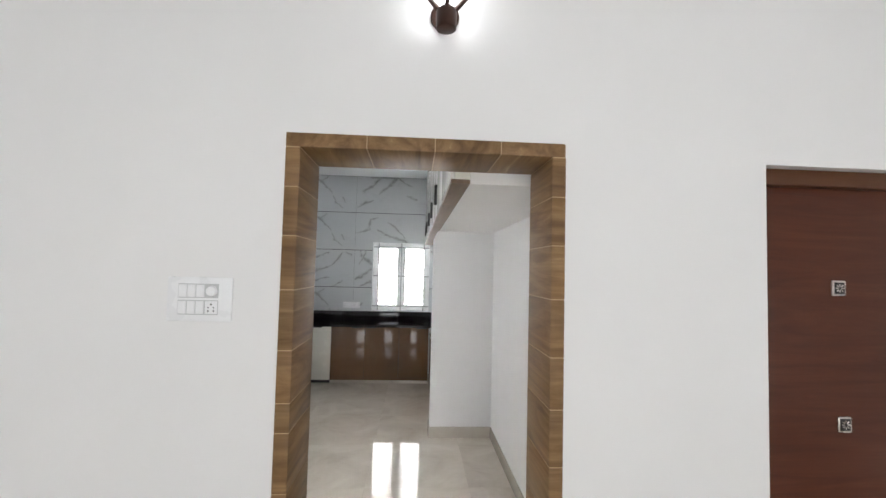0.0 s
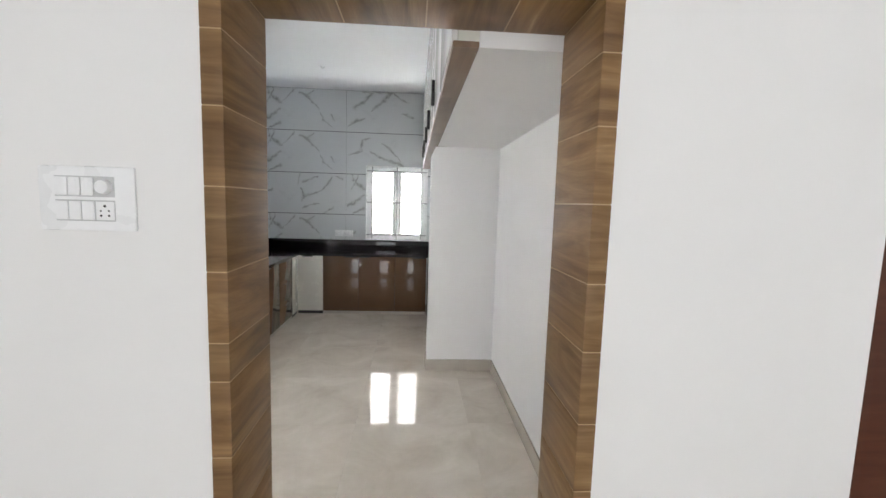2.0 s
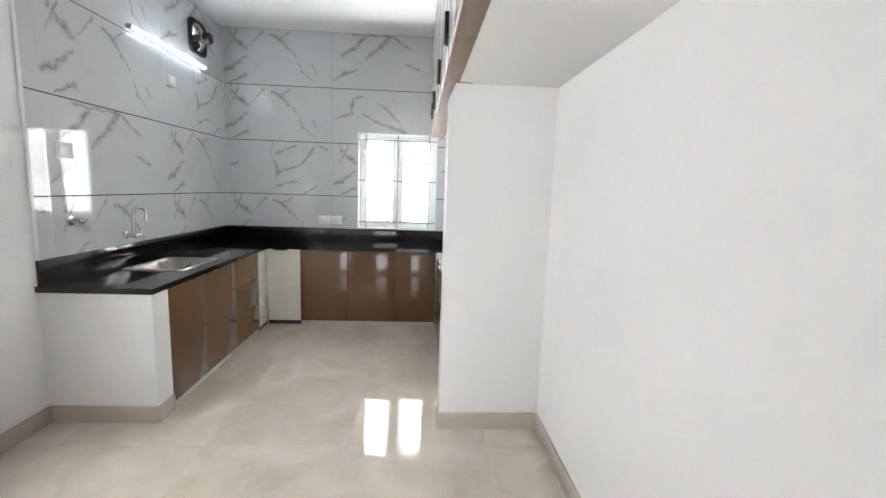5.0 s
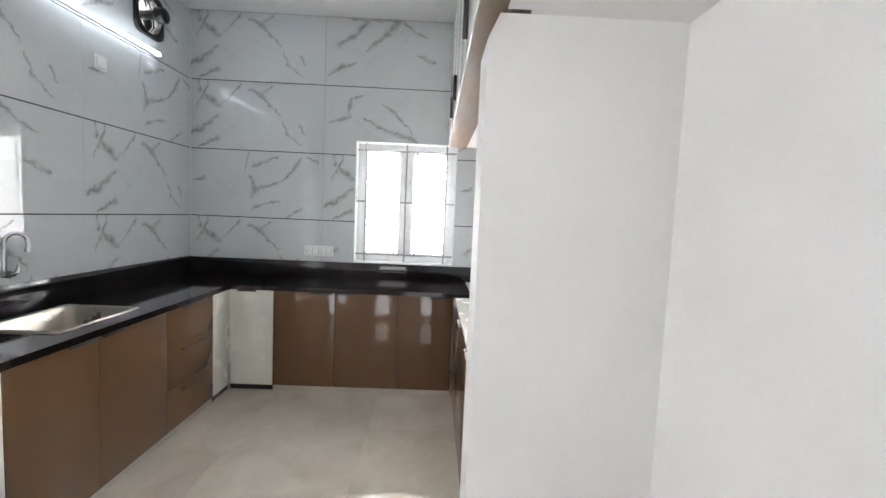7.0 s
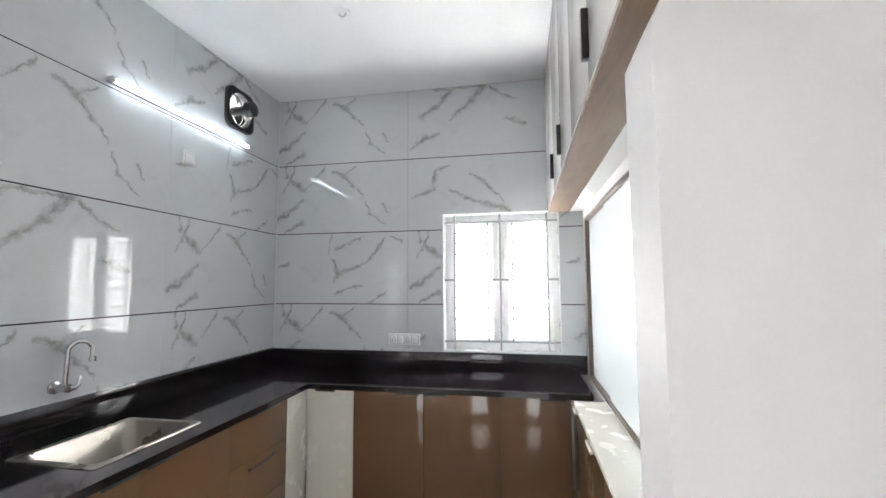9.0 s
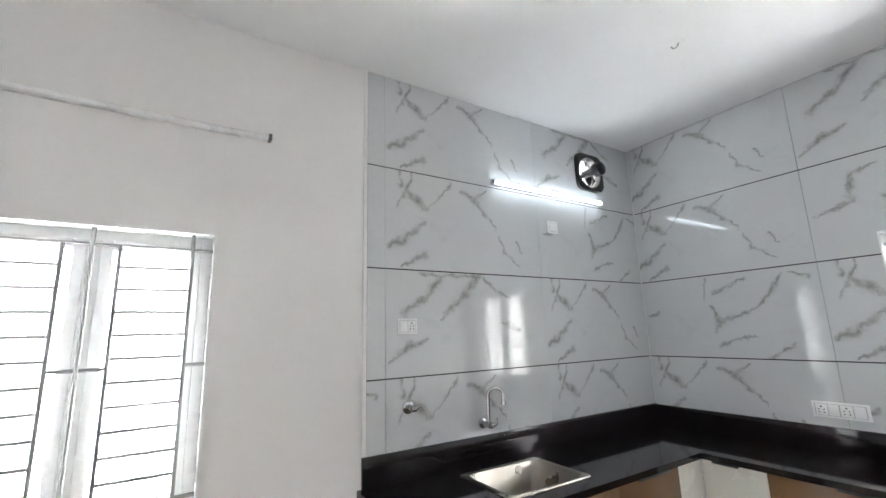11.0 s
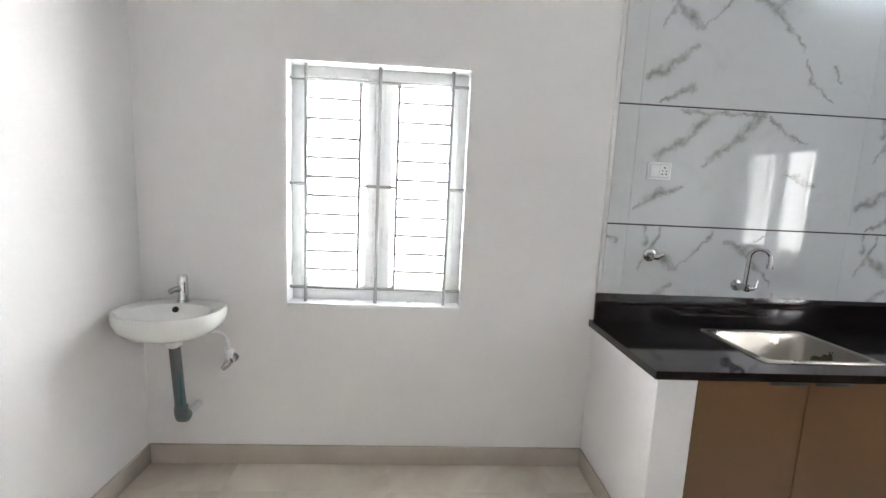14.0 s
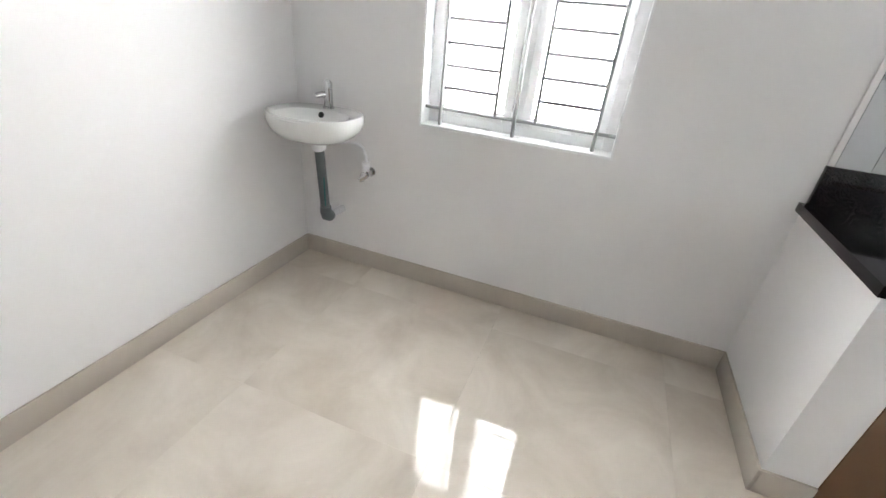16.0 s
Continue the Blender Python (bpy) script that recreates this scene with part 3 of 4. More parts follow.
def cabinet_back(x0, x1, colour, label, lip=None, toe=True):
    c = thing("base_cabinet", ((x0 + x1) / 2, (YB + YF) / 2, FLOOR), label, "cabinet", "base cabinets")
    part("body", boxed(x0 + 0.001, x1 - 0.001, YF + 0.02, YB - 0.02, Z0, Z1), TOE, c)
    part("plinth", boxed(x0 + 0.001, x1 - 0.001, YF + 0.012, YB - 0.02, FLOOR, Z0), SKIRT if toe else TOE, c)
    d = part("door", boxed(x0 + 0.002, x1 - 0.002, YF, YF + 0.019, Z0 + 0.001, Z1 - 0.001, bevel=0.0012), colour, c)
    if lip:
        handle_lip(d, (lip[0], YF - 0.016, Z1 - 0.014), (lip[1], YF, Z1 - 0.001))


structure("pier", boxed(XW, XF, 4.643, PIER, FLOOR, ZT - 0.035), WHITE, "white plastered pier carrying the worktop end", "pier")
brown = "glossy brown laminate base cabinet under the black worktop"
cabinet_west(PIER + 0.002, CAB_1, BROWN, brown, lip=(5.09, 5.245))
cabinet_west(CAB_1, CAB_2, BROWN, brown, lip=(5.28, 5.43))
cabinet_west(CAB_2, CAB_3, BROWN, "glossy brown drawer cabinet with three drawers", drawers=True)
cabinet_west(CAB_3, YF - 0.002, CREAM, "cream corner cabinet with a dark plinth", toe=False)
cabinet_back(XF + 0.002, -1.198, CREAM, "cream corner cabinet with a dark plinth", lip=(-1.47, -1.33), toe=False)
cabinet_back(-1.198, -0.715, BROWN, brown, lip=(-0.90, -0.74))
cabinet_back(-0.715, -0.217, BROWN, brown, lip=(-0.71, -0.56))
cabinet_back(-0.217, 0.215, BROWN, brown, lip=(0.03, 0.19))


def shallow_cabinets():
    """The shallow run under the hatch, facing the room."""
    ys = [YC + 0.202, 5.36, 5.96, YF - 0.03]
    for a, b in zip(ys, ys[1:]):
        c = thing("base_cabinet", (0.3, (a + b) / 2, FLOOR), "shallow brown laminate cabinet under the serving hatch", "cabinet", "base cabinets")
        part("body", boxed(0.245, 0.398, a + 0.001, b - 0.001, Z0, 0.765), TOE, c)
        part("plinth", boxed(0.24, 0.398, a + 0.001, b - 0.001, FLOOR, Z0), SKIRT, c)
        d = part("door", boxed(0.225, 0.244, a + 0.0015, b - 0.0015, Z0 + 0.001, 0.764, bevel=0.0012), BROWN, c)
        part("handle", boxed(0.211, 0.225, b - 0.17, b - 0.02, 0.748, 0.762, bevel=0.003), SILVER, d, "handle still wrapped in film")


shallow_cabinets()



def worktop():
    root = thing("worktop", (XW, YB, ZT - 0.034), "polished black granite L-shaped worktop with upstand", "worktop")
    bm = sheet(XW + 0.001, XF + 0.018, 4.622, YF - 0.028, ZT - 0.034, ZT, ((SINK[0] + 0.02, SINK[1] - 0.02, SINK[2] + 0.02, SINK[3] - 0.02),))
    part("slab", bm, GRANITE, root)
    part("slab", boxed(XW + 0.001, 0.345, YF - 0.028, YB - 0.001, ZT - 0.034, ZT), GRANITE, root)
    part("upstand", boxed(XW + 0.001, XW + 0.022, 4.643, YB - 0.022, ZT + 0.0005, 0.968, bevel=0.001), GRANITE, root)
    part("upstand", boxed(XW + 0.001, 0.398, YB - 0.022, YB - 0.001, ZT + 0.0005, 0.958, bevel=0.001), GRANITE, root)


worktop()


def rounded(x0, x1, y0, y1, r, z, n=5):
    pts = []
    for cx, cy, a in ((x1 - r, y1 - r, 0), (x0 + r, y1 - r, 90), (x0 + r, y0 + r, 180), (x1 - r, y0 + r, 270)):
        for i in range(n + 1):
            t = radians(a + 90 * i / n)
            pts.append((cx + r * math.cos(t), cy + r * math.sin(t), z))
    return pts


def loft_rings(bm, rings, close_last=True):
    vs = [[bm.verts.new(p) for p in ring] for ring in rings]
    for a, b in zip(vs, vs[1:]):
        for k in range(len(a)):
            bm.faces.new((a[k], a[(k + 1) % len(a)], b[(k + 1) % len(b)], b[k]))
    if close_last:
        bm.faces.new(vs[-1])
    return bm


def sink():
    x0, x1, y0, y1 = SINK
    s = thing("kitchen_sink", ((x0 + x1) / 2, (y0 + y1) / 2, ZT), "inset stainless steel sink in the black worktop", "sink")
    rings = [rounded(x0, x1, y0, y1, 0.02, ZT + 0.001), rounded(x0 + 0.003, x1 - 0.003, y0 + 0.003, y1 - 0.003, 0.02, ZT + 0.007),
             rounded(x0 + 0.030, x1 - 0.022, y0 + 0.028, y1 - 0.028, 0.045, ZT + 0.006), rounded(x0 + 0.036, x1 - 0.028, y0 + 0.034, y1 - 0.034, 0.045, ZT - 0.004),
             rounded(x0 + 0.042, x1 - 0.034, y0 + 0.040, y1 - 0.040, 0.05, ZT - 0.13), rounded(x0 + 0.065, x1 - 0.055, y0 + 0.063, y1 - 0.063, 0.05, ZT - 0.165)]
    part("bowl", loft_rings(bmesh.new(), rings), STEEL, s)
    c = ((x0 + x1) / 2, (y0 + y1) / 2)
    part("drain", tubed([(*c, ZT - 0.1655), (*c, ZT - 0.161)], 0.04, 20), CHROME, s)


sink()


# ---- taps ----
def sink_tap():
    y, z, w = 5.398, 1.035, XW + 0.009
    t = thing("sink_tap", (w, y, z), "chrome wall-mounted swan-neck sink tap", "tap")
    part("flange", tubed([(w, y, z), (w + 0.010, y, z), (w + 0.014, y, z)], [0.030, 0.028, 0.016], 20), CHROME, t)
    part("body", tubed([(w + 0.012, y, z), (w + 0.085, y, z)], [0.017, 0.019], 16), CHROME, t)
    pts = [(w + 0.06, y, z + 0.012), (w + 0.062, y + 0.002, z + 0.15)] + arc((w + 0.083, y + 0.042, z + 0.16), 0.045, 180, 10, (0.47, 0.88, 0), (0, 0, 1), 10) + [(w + 0.104, y + 0.082, z + 0.125)]
    part("spout", tubed(pts, 0.0105, 12), CHROME, t)
    part("aerator", tubed([(w + 0.104, y + 0.082, z + 0.130), (w + 0.104, y + 0.082, z + 0.108)], 0.0155, 14), CHROME, t)
    part("lever", tubed([(w + 0.083, y, z), (w + 0.088, y + 0.022, z + 0.001), (w + 0.090, y + 0.036, z + 0.010), (w + 0.090, y + 0.042, z + 0.046)], [0.015, 0.013, 0.010, 0.0055], 10), CHROME, t)


def bib_cock():
    y, z, w = 4.904, 1.178, XW + 0.009
    t = thing("wall_tap", (w, y, z), "short chrome stop tap on the marble tiles", "tap")
    part("flange", tubed([(w, y, z), (w + 0.008, y, z), (w + 0.012, y, z)], [0.034, 0.033, 0.018], 20), CHROME, t)
    part("body", tubed([(w + 0.01, y, z), (w + 0.06, y, z)], [0.017, 0.015], 14), CHROME, t)
    part("outlet", tubed([(w + 0.04, y, z), (w + 0.05, y + 0.03, z - 0.005)], [0.012, 0.010], 12), CHROME, t)
    part("lever", tubed([(w + 0.06, y, z), (w + 0.070, y + 0.008, z), (w + 0.074, y + 0.034, z + 0.014)], [0.018, 0.016, 0.011], 10), CHROME, t)


sink_tap()
bib_cock()


# ---- exhaust fan ----
def exhaust_fan():
    y0, y1, z0, z1 = FAN
    cy, cz, x = (y0 + y1) / 2, (z0 + z1) / 2, XW + 0.009
    f = thing("exhaust_fan", (x, cy, z0), "black exhaust fan set through the tiled wall", "fan")

    def ring(h, r, xx, n=6):
        return [(xx, p[0], p[1]) for p in ((q[0], q[1]) for q in rounded(cy - h, cy + h, cz - h, cz + h, r, 0, n))]

    bm = loft_rings(bmesh.new(), [ring(0.158, 0.07, x + 0.001), ring(0.155, 0.07, x + 0.024), ring(0.140, 0.09, x + 0.030), ring(0.128, 0.1275, x + 0.022), ring(0.124, 0.1235, x - 0.15)], False)
    part("frame", bm, BLACK, f)
    part("motor", tubed([(x - 0.05, cy, cz), (x + 0.03, cy, cz), (x + 0.06, cy, cz), (x + 0.075, cy, cz), (x + 0.130, cy, cz), (x + 0.142, cy, cz)], [0.030, 0.032, 0.034, 0.056, 0.054, 0.038], 20), BLACK, f)
    for k in range(3):
        a = radians(200 + 120 * k)
        bm = bmesh.new()
        u, v = Vector((0, math.cos(a), math.sin(a))), Vector((0, -math.sin(a), math.cos(a)))
        c = Vector((x - 0.03, cy, cz))
        rows = []
        for r, w, tw in ((0.035, 0.014, 0.020), (0.07, 0.026, 0.018), (0.100, 0.034, 0.014), (0.114, 0.028, 0.012)):
            rows.append([bm.verts.new(c + u * r + v * (w * s) + Vector((tw * s + dx, 0, 0))) for dx in (0, 0.002) for s in (-1, 1)])
        for p, q in zip(rows, rows[1:]):
            for i, j in ((0, 1), (2, 3), (0, 2), (1, 3)):
                bm.faces.new((p[i], p[j], q[j], q[i]))
        part("blade", bm, BLACK, f)
    for k in range(3):
        a = radians(20 + 120 * k)
        part("bracket", tubed([(x + 0.045, cy + 0.04 * math.cos(a), cz + 0.04 * math.sin(a)), (x + 0.05, cy + 0.10 * math.cos(a), cz + 0.10 * math.sin(a)), (x + 0.018, cy + 0.145 * math.cos(a), cz + 0.145 * math.sin(a))], 0.006, 8), BLACK, f)


exhaust_fan()


# ---- lamps ----
def batten(y0, y1, z, x, lit):
    label = "lit white led batten on the marble tiles" if lit else "unlit white tube batten above the window"
    b = thing("tube_light", (x, (y0 + y1) / 2, z), label, "lamp")
    part("body", boxed(x, x + 0.022, y0, y1, z - 0.012, z + 0.014, bevel=0.002), PLASTIC, b)
    bm = bmesh.new()
    tube(bm, [(x + 0.029, y0 + 0.012, z), (x + 0.029, y1 - 0.012, z)], 0.0125, 12)
    part("diffuser", bm, LIT if lit else PLASTIC, b)
    for yy in (y0, y1 - 0.014):
        # caps of the unlit batten are darkened for the shadow at its ends
        part("end_cap", boxed(x + 0.002, x + 0.044, yy - 0.001, yy + 0.015, z - 0.016, z + 0.018, bevel=0.003), PLASTIC_GREY if lit else PVC, b)


batten(3.01, 4.143, 2.556, XW, False)
batten(5.553, 6.680, 2.562, XW + 0.009, True)


def sconce():
    x, z, y = 0.078, 2.553, YA
    s = thing("wall_lamp", (x, y, z), "dark bronze lantern wall lamp with a lit bulb", "lamp")
    part("backplate", tubed([(x, y, z + 0.06), (x, y - 0.014, z + 0.06), (x, y - 0.02, z + 0.06)], [0.055, 0.054, 0.045], 24), BRONZE, s)
    part("stem", tubed([(x, y - 0.012, z + 0.05), (x, y - 0.06, z + 0.03), (x, y - 0.10, z + 0.005)], 0.010, 10), BRONZE, s)
    yc = y - 0.10
    part("cup", tubed([(x, yc, z - 0.045), (x, yc, z - 0.040), (x, yc, z + 0.02), (x, yc, z + 0.035)], [0.026, 0.036, 0.038, 0.030], 24), BRONZE, s)
    part("bulb", tubed([(x, yc, z + 0.035), (x, yc, z + 0.06), (x, yc, z + 0.10), (x, yc, z + 0.14), (x, yc, z + 0.165)], [0.016, 0.034, 0.050, 0.040, 0.010], 20), BULB, s, "glowing white bulb")
    for k in range(4):
        a = radians(45 + 90 * k - 45)
        c, d = math.cos(a), math.sin(a)
        part("arm", tubed([(x + 0.022 * c, yc + 0.022 * d, z + 0.02), (x + 0.095 * c, yc + 0.095 * d, z + 0.105), (x + 0.105 * c, yc + 0.105 * d, z + 0.22), (x + 0.02 * c, yc + 0.02 * d, z + 0.28)], [0.010, 0.007, 0.007, 0.008], 8), BRONZE, s)
    part("cap", tubed([(x, yc, z + 0.27), (x, yc, z + 0.285), (x, yc, z + 0.31)], [0.035, 0.030, 0.008], 16), BRONZE, s)


sconce()


# ---- electrical plates ----
def plate(name, place, u0, u1, v0, v1, label, modules, base):
    """place(u, v, w): w stands out from the wall. modules: (kind, u0, u1, v0, v1) in shares of the plate."""
    p = thing(name, base, label, "switch plate" if "switch" in name else "socket")

    def flat(a, b, c, d, w0, w1, bevel):
        q, r = place(a, c, w0), place(b, d, w1)
        return boxed(*(v for i in range(3) for v in (min(q[i], r[i]), max(q[i], r[i]))), bevel=bevel)

    part("cover", flat(u0, u1, v0, v1, 0, 0.009, 0.003), PLASTIC, p)
    W, H = u1 - u0, v1 - v0
    for kind, a, b, c, d in modules:
        a, b, c, d = u0 + a * W, u0 + b * W, v0 + c * H, v0 + d * H
        if kind == "shade_well":
            # flat grey sheet on the cover paints the shaded gaps round the modules
            part("recess", flat(a, b, c, d, 0.009, 0.0096, 0), PLASTIC_GREY, p)
        elif kind == "rocker":
            part("rocker", flat(a, b, c, d, 0.009, 0.0135, 0.0015), PLASTIC, p)
        elif kind == "knob":
            m = place((a + b) / 2, (c + d) / 2, 0.009), place((a + b) / 2, (c + d) / 2, 0.024)
            part("knob", tubed([m[0], m[1]], [(d - c) * 0.42, (d - c) * 0.36], 20), PLASTIC, p)
        elif kind == "pins":
            s = part("socket", flat(a, b, c, d, 0.009, 0.0115, 0.001), PLASTIC, p)
            for fu, fv, r in ((0.5, 0.76, 0.07), (0.28, 0.5, 0.05), (0.72, 0.5, 0.05), (0.28, 0.24, 0.06), (0.72, 0.24, 0.06)):
                m = [place(a + fu * (b - a), c + fv * (d - c), w) for w in (0.0112, 0.0122)]
                part("pin_hole", tubed(m, r * (d - c), 10), HOLE, s)


def on_south(u, v, w):
    return (u, YA - w, v)


def on_west(u, v, w):
    return (XW + 0.009 + w, u, v)


def on_back(u, v, w):
    return (u, YB - 0.009 - w, v)


plate("switch_board", on_south, -0.883, -0.659, 1.449, 1.606, "white modular switch board with regulator and socket",
      [("shade_well", 0.17, 0.79, 0.53, 0.85), ("shade_well", 0.17, 0.79, 0.15, 0.48)]
      + [("rocker", 0.18 + 0.135 * i, 0.305 + 0.135 * i, 0.55, 0.83) for i in range(3)] + [("knob", 0.60, 0.78, 0.55, 0.83)]
      + [("rocker", 0.18 + 0.135 * i, 0.305 + 0.135 * i, 0.17, 0.46) for i in range(3)] + [("pins", 0.59, 0.78, 0.17, 0.46)], (-0.774, YA, 1.449))
plate("power_socket", on_west, 4.843, 4.966, 1.566, 1.654, "white switched power socket on marble tiles",
      [("shade_well", 0.09, 0.91, 0.12, 0.88), ("rocker", 0.11, 0.48, 0.15, 0.85), ("pins", 0.51, 0.89, 0.15, 0.85)], (XW + 0.009, 4.90, 1.566))
plate("power_socket", on_west, 6.068, 6.166, 2.262, 2.354, "small white socket plate below the lit batten",
      [("shade_well", 0.10, 0.90, 0.12, 0.88), ("rocker", 0.13, 0.87, 0.16, 0.84)], (XW + 0.009, 6.12, 2.262))
plate("power_socket", on_back, -1.137, -0.874, 1.010, 1.100, "wide white socket plate above the worktop",
      [("shade_well", 0.05, 0.95, 0.12, 0.88), ("pins", 0.07, 0.28, 0.15, 0.85), ("rocker", 0.30, 0.48, 0.15, 0.85), ("pins", 0.51, 0.72, 0.15, 0.85), ("rocker", 0.74, 0.93, 0.15, 0.85)], (-1.0, YB - 0.009, 1.01))


# ---- loft cabinets ----
def loft_cabinets():
    ys = [YA2 + 0.002, 2.80, 3.42, 3.84, 4.27, 4.55, 5.03, 5.48, 5.94, 6.43, YB - 0.015]
    grips = {1, 3, 5, 7, 8}
    for i, (a, b) in enumerate(zip(ys, ys[1:])):
        c = thing("loft_cabinet", (0.3, (a + b) / 2, ZL), "pale laminate loft cabinet below the ceiling", "cabinet", "loft cabinets")
        back = 0.226 if b < YC else 0.300
        part("body", boxed(XL + 0.02, back, a + 0.001, b - 0.001, ZL + 0.02, CEIL - 0.002), CREAM, c)
        part("bottom_board", boxed(XL + 0.004, back, a, b, ZL, ZL + 0.019), UNDER, c, "brown wooden underside board")
        d = part("door", boxed(XL, XL + 0.018, a + 0.0015, b - 0.0015, ZL + 0.022, CEIL - 0.010, bevel=0.001), LOFT_WHITE, c)
        if i in grips:
            part("handle", boxed(XL - 0.021, XL, b - 0.034, b - 0.004, ZL + 0.09, ZL + 0.24, bevel=0.003), BLACK, d, "black profile handle")


loft_cabinets()


# ---- wash basin ----
def basin():
    cy, rim = 2.590, 0.872
    s = thing("wash_basin", (XW, cy, rim - 0.19), "small white ceramic wall-hung basin in the corner", "basin")
    half, deep = 0.226, 0.395

    def outline(f, z, dx=0.0, n=36, pinch=1.0):
        """A half-oval front on a straight back, shrunk by f."""
        pts = []
        for i in range(n):
            t = 2 * math.pi * i / n
            c, q = math.cos(t), math.sin(t)
            r = abs(q) ** 0.95 * (1 if q > 0 else -1)
            xx = 0.215 + dx + (deep - 0.215) * pinch * f * c if c > 0 else 0.215 + dx + (0.205 * f) * (-(abs(c) ** 0.6))
            pts.append((XW + max(0.003, xx), cy + half * f * r, z))
        return pts

    rings = [outline(0.34, rim - 0.136, -0.03), outline(0.62, rim - 0.124, -0.015), outline(0.83, rim - 0.100), outline(0.95, rim - 0.070), outline(1.0, rim - 0.038), outline(1.0, rim - 0.014),
             outline(0.985, rim), outline(0.93, rim + 0.001), outline(0.80, rim - 0.010, 0.035, pinch=1.02), outline(0.72, rim - 0.045, 0.04), outline(0.55, rim - 0.10, 0.04), outline(0.20, rim - 0.125, 0.03)]
    bm = bmesh.new()
    loft_rings(bm, rings)
    bm.faces.ensure_lookup_table()
    part("bowl", bm, CERAMIC, s)
    part("overflow", tubed([(XW + 0.092, cy - 0.03, rim - 0.040), (XW + 0.108, cy - 0.03, rim - 0.030)], 0.014, 14), HOLE, s)
    part("waste", tubed([(XW + 0.20, cy, rim - 0.126), (XW + 0.20, cy, rim - 0.121)], 0.022, 16), CHROME, s)
    part("collar", tubed([(XW + 0.165, cy - 0.01, rim - 0.14), (XW + 0.163, cy - 0.01, rim - 0.185), (XW + 0.162, cy - 0.01, rim - 0.19)], [0.036, 0.034, 0.028], 18), PLASTIC, s, "white plastic collar")
    t = thing("basin_tap", (XW + 0.06, cy - 0.012, rim), "small chrome pillar tap on the basin", "tap")
    x, y = XW + 0.066, cy - 0.012
    part("body", tubed([(x, y, rim - 0.003), (x, y, rim + 0.006), (x, y, rim + 0.008), (x, y, rim + 0.088)], [0.028, 0.028, 0.023, 0.021], 18), CHROME, t)
    part("spout", tubed([(x, y, rim + 0.060), (x + 0.030, y - 0.020, rim + 0.064), (x + 0.054, y - 0.035, rim + 0.056)], [0.016, 0.014, 0.013], 12), CHROME, t)
    part("lever", tubed([(x, y, rim + 0.090), (x, y, rim + 0.120), (x - 0.004, y, rim + 0.126)], [0.0215, 0.0215, 0.016], 16), CHROME, t)
    w = thing("waste_pipe", (XW + 0.15, cy, 0.36), "grey plastic waste pipe from basin to wall", "pipe")
    top, low = Vector((XW + 0.162, cy - 0.01, rim - 0.186)), Vector((XW + 0.150, cy + 0.004, 0.345))
    part("pipe", tubed([top, low], 0.0245, 18), PVC, w)
    q = low + (top - low) * 0.12
    part("pipe_mark", tubed([q + Vector((0.017, 0.014, 0)), q + Vector((0.018, 0.012, 0.16))], 0.0045, 6), PVC_STRIPE, w, "green printed line")
    part("elbow", tubed([low + Vector((0, 0, 0.03)), low + Vector((0, 0, 0)), low + Vector((-0.008, 0, -0.022)), low + Vector((-0.03, 0, -0.034)), low + Vector((-0.045, 0.001, -0.034))], [0.030, 0.031, 0.032, 0.032, 0.028], 18), PVC, w)
    part("outlet", tubed([low + Vector((-0.04, 0.001, -0.034)), (XW + 0.001, cy + 0.01, 0.312)], 0.021, 16), PLASTIC_GREY, w, "pale grey pipe stub into the wall")
    v = thing("stop_valve", (XW, 2.783, 0.57), "chrome stop valve on the wall", "valve")
    part("flange", tubed([(XW, 2.783, 0.565), (XW + 0.006, 2.783, 0.565)], 0.026, 16), CHROME, v)
    part("body", tubed([(XW + 0.004, 2.783, 0.565), (XW + 0.060, 2.783, 0.565)], [0.017, 0.020], 14), CHROME, v)
    part("handle", tubed([(XW + 0.060, 2.783, 0.565), (XW + 0.075, 2.776, 0.553), (XW + 0.078, 2.760, 0.535)], [0.022, 0.018, 0.013], 12), CHROME, v)
    part("nut", tubed([(XW + 0.045, 2.778, 0.575), (XW + 0.045, 2.778, 0.625)], [0.018, 0.021], 12), PLASTIC, v)
    h = thing("water_hose", (XW + 0.05, 2.748, 0.62), "thin white hose from valve to basin", "hose")
    part("hose", tubed([(XW + 0.045, 2.778, 0.62), (XW + 0.046, 2.776, 0.66), (XW + 0.052, 2.763, 0.70), (XW + 0.065, 2.738, 0.722), (XW + 0.085, 2.698, 0.725), (XW + 0.10, 2.648, 0.716), (XW + 0.10, 2.608, 0.712), (XW + 0.085, 2.578, 0.73)], 0.008, 10), PLASTIC, h)


basin()


# ---- small ceiling fitting ----
def ceiling_hook():
    x, y = -1.09, 6.06
    c = thing("ceiling_hook", (x, y, CEIL), "small capped wiring point on the ceiling", "ceiling fitting")
    part("plate", tubed([(x, y, CEIL), (x, y, CEIL - 0.004)], [0.05, 0.046], 24), CEILING, c)
    part("hook", tubed([(x - 0.02, y, CEIL - 0.003)] + arc((x, y, CEIL - 0.006), 0.02, 180, 360, (1, 0, 0), (0, 0, 1), 8), 0.004, 8), PLASTIC_GREY, c)


ceiling_hook()


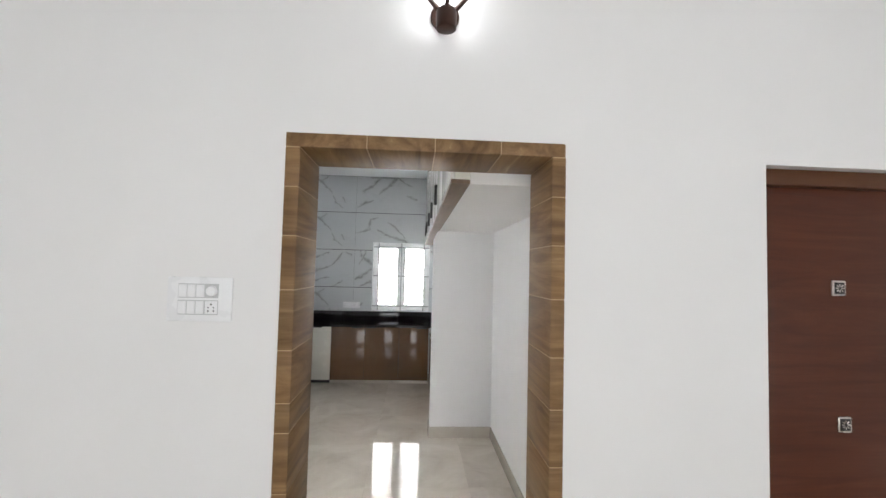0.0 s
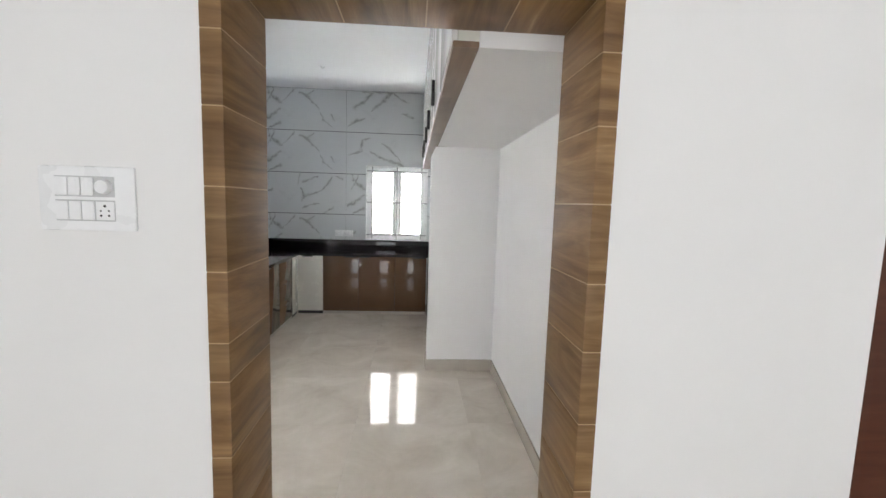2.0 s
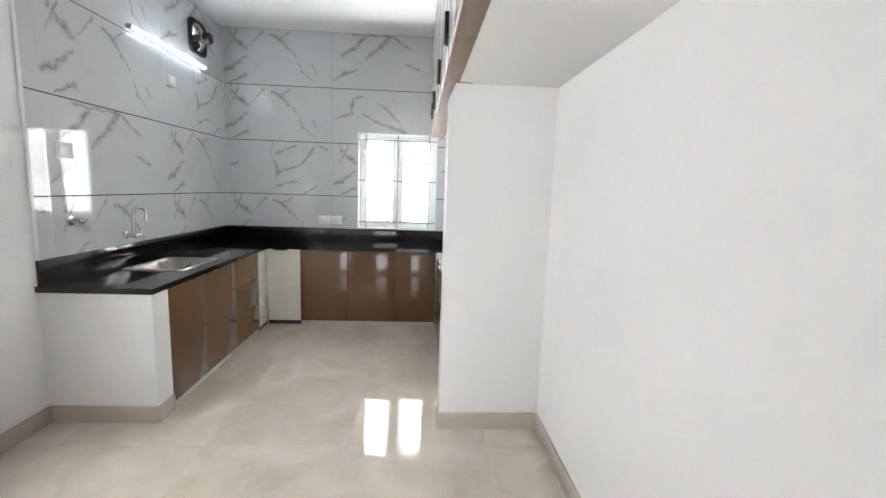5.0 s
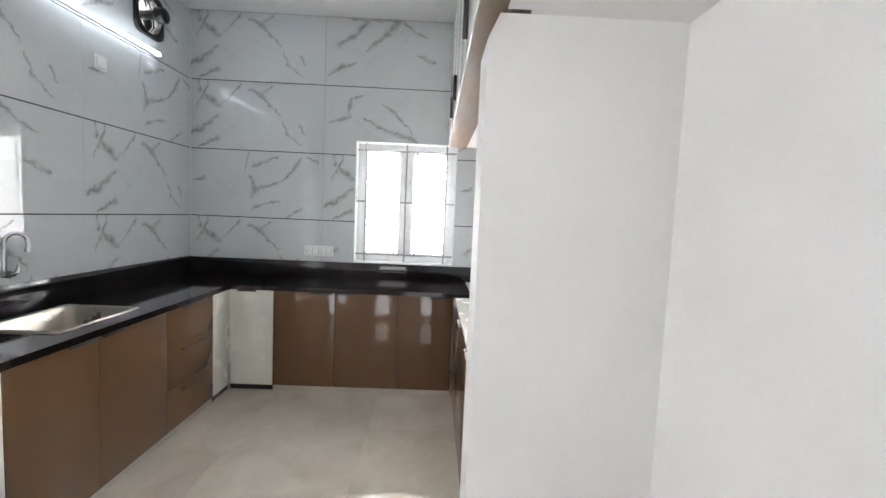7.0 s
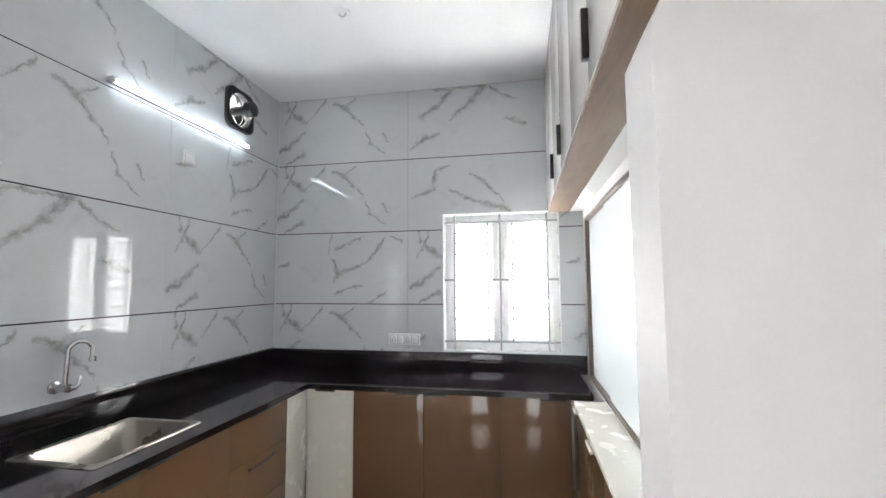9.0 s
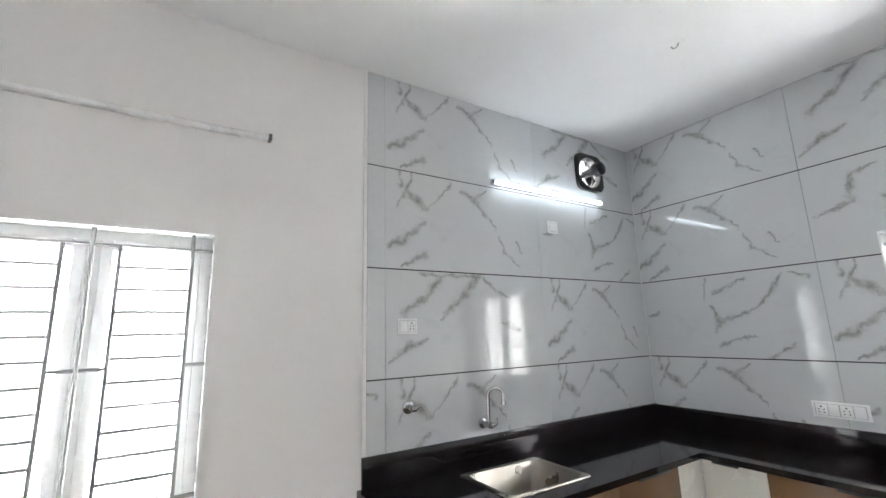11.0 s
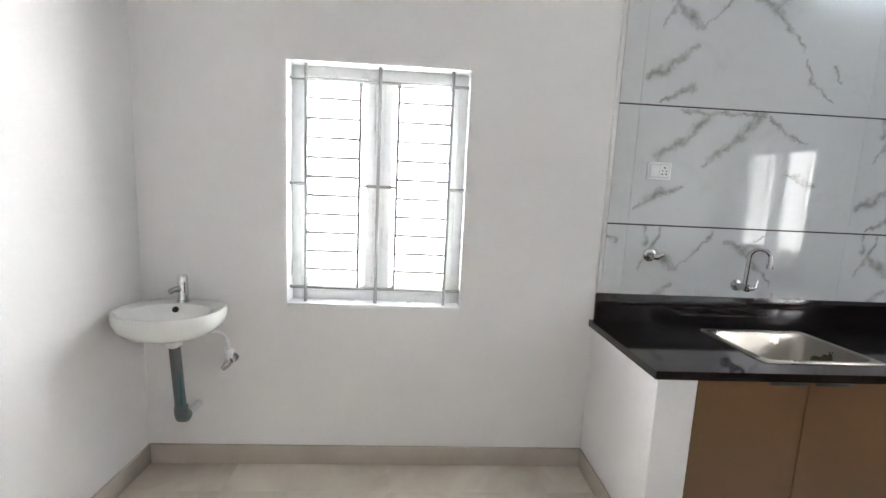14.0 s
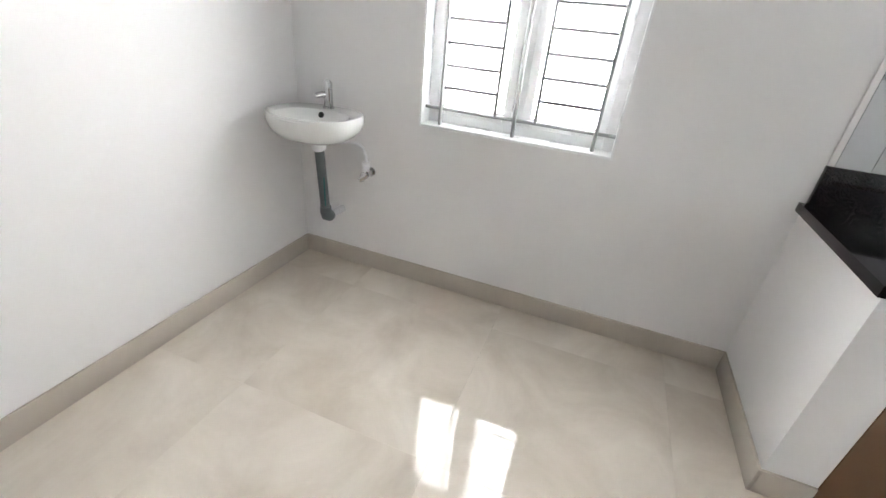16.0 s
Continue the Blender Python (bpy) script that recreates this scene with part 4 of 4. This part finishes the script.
# ---- marble wall tiles ----
def marble_tiles():
    rows = [0.955, 1.334, 1.930, 2.530, CEIL]
    t = 0.009
    g = 0.0038

    def cut(origin, u0, u1, v0, v1, holes):
        """A tile cut to its place, drawn from its own lower corner."""
        a, b = origin
        hs = [(h[0] - a, h[1] - a, h[2] - b, h[3] - b) for h in holes if h[0] < u1 and h[1] > u0 and h[2] < v1 and h[3] > v0]
        return sheet(u0 - a + 0.0012, u1 - a - 0.0012, v0 - b + g, v1 - b - g, -t / 2, t / 2, hs, along_x)

    part("grout", sheet(4.668, YB - 0.012, 0.955, CEIL, XW, XW + 0.004, (FAN,), along_y), GROUT, wall_west)
    part("grout", sheet(XW + 0.012, 0.398, 0.945, CEIL, YB - 0.004, YB, (WIN_B,), along_x), GROUT, wall_back)
    prints_west, prints_back = ("cbda", "abaa", "aacb"), ("acaa", "cadb", "bcbd")
    for i, (z0, z1) in enumerate(zip(rows, rows[1:])):
        low = z1 - 0.6 if i == 0 else z0
        for p, (y0, y1, start) in zip(prints_west, ((4.666, 4.773, 3.573), (4.773, 5.973, 4.773), (5.973, YB - 0.010, 5.973))):
            ob = part("tile", cut((start, low), y0, y1, z0, z1, (FAN,)), MARBLE[p[i]], wall_west)
            ob.location, ob.rotation_euler = (XW + t / 2, start, low), (0, 0, radians(90))
        for p, (x0, x1, start) in zip(prints_back, ((XW + 0.010, -0.980, -2.18), (-0.980, 0.220, -0.980), (0.220, 0.399, 0.220))):
            ob = part("tile", cut((start, low), x0, x1, z0, z1, (WIN_B,)), MARBLE[p[i]], wall_back)
            ob.location = (start, YB - t / 2, low)
    part("tile_edge", boxed(XW, XW + 0.012, 4.643, 4.665, 0.968, CEIL - 0.001, bevel=0.003), WHITE, wall_west, "white plaster edge beside the tiles")


marble_tiles()


# ---- floor tiles ----
def floor_tiles():
    size, gap = 0.8, 0.0004
    me = mesh_of("tile", boxed(-size / 2 + gap / 2, size / 2 - gap / 2, -size / 2 + gap / 2, size / 2 - gap / 2, -0.006, 0.0), TILE)
    x0, y0 = -2.75, -3.6
    for i in range(8):
        for j in range(14):
            x, y = x0 + (i + 0.5) * size, y0 + (j + 0.5) * size
            if y > YA2 and x > 1.5:
                continue
            ob = new("tile", me)
            ob.parent = floor
            ob.location = (x, y, FLOOR)


floor_tiles()
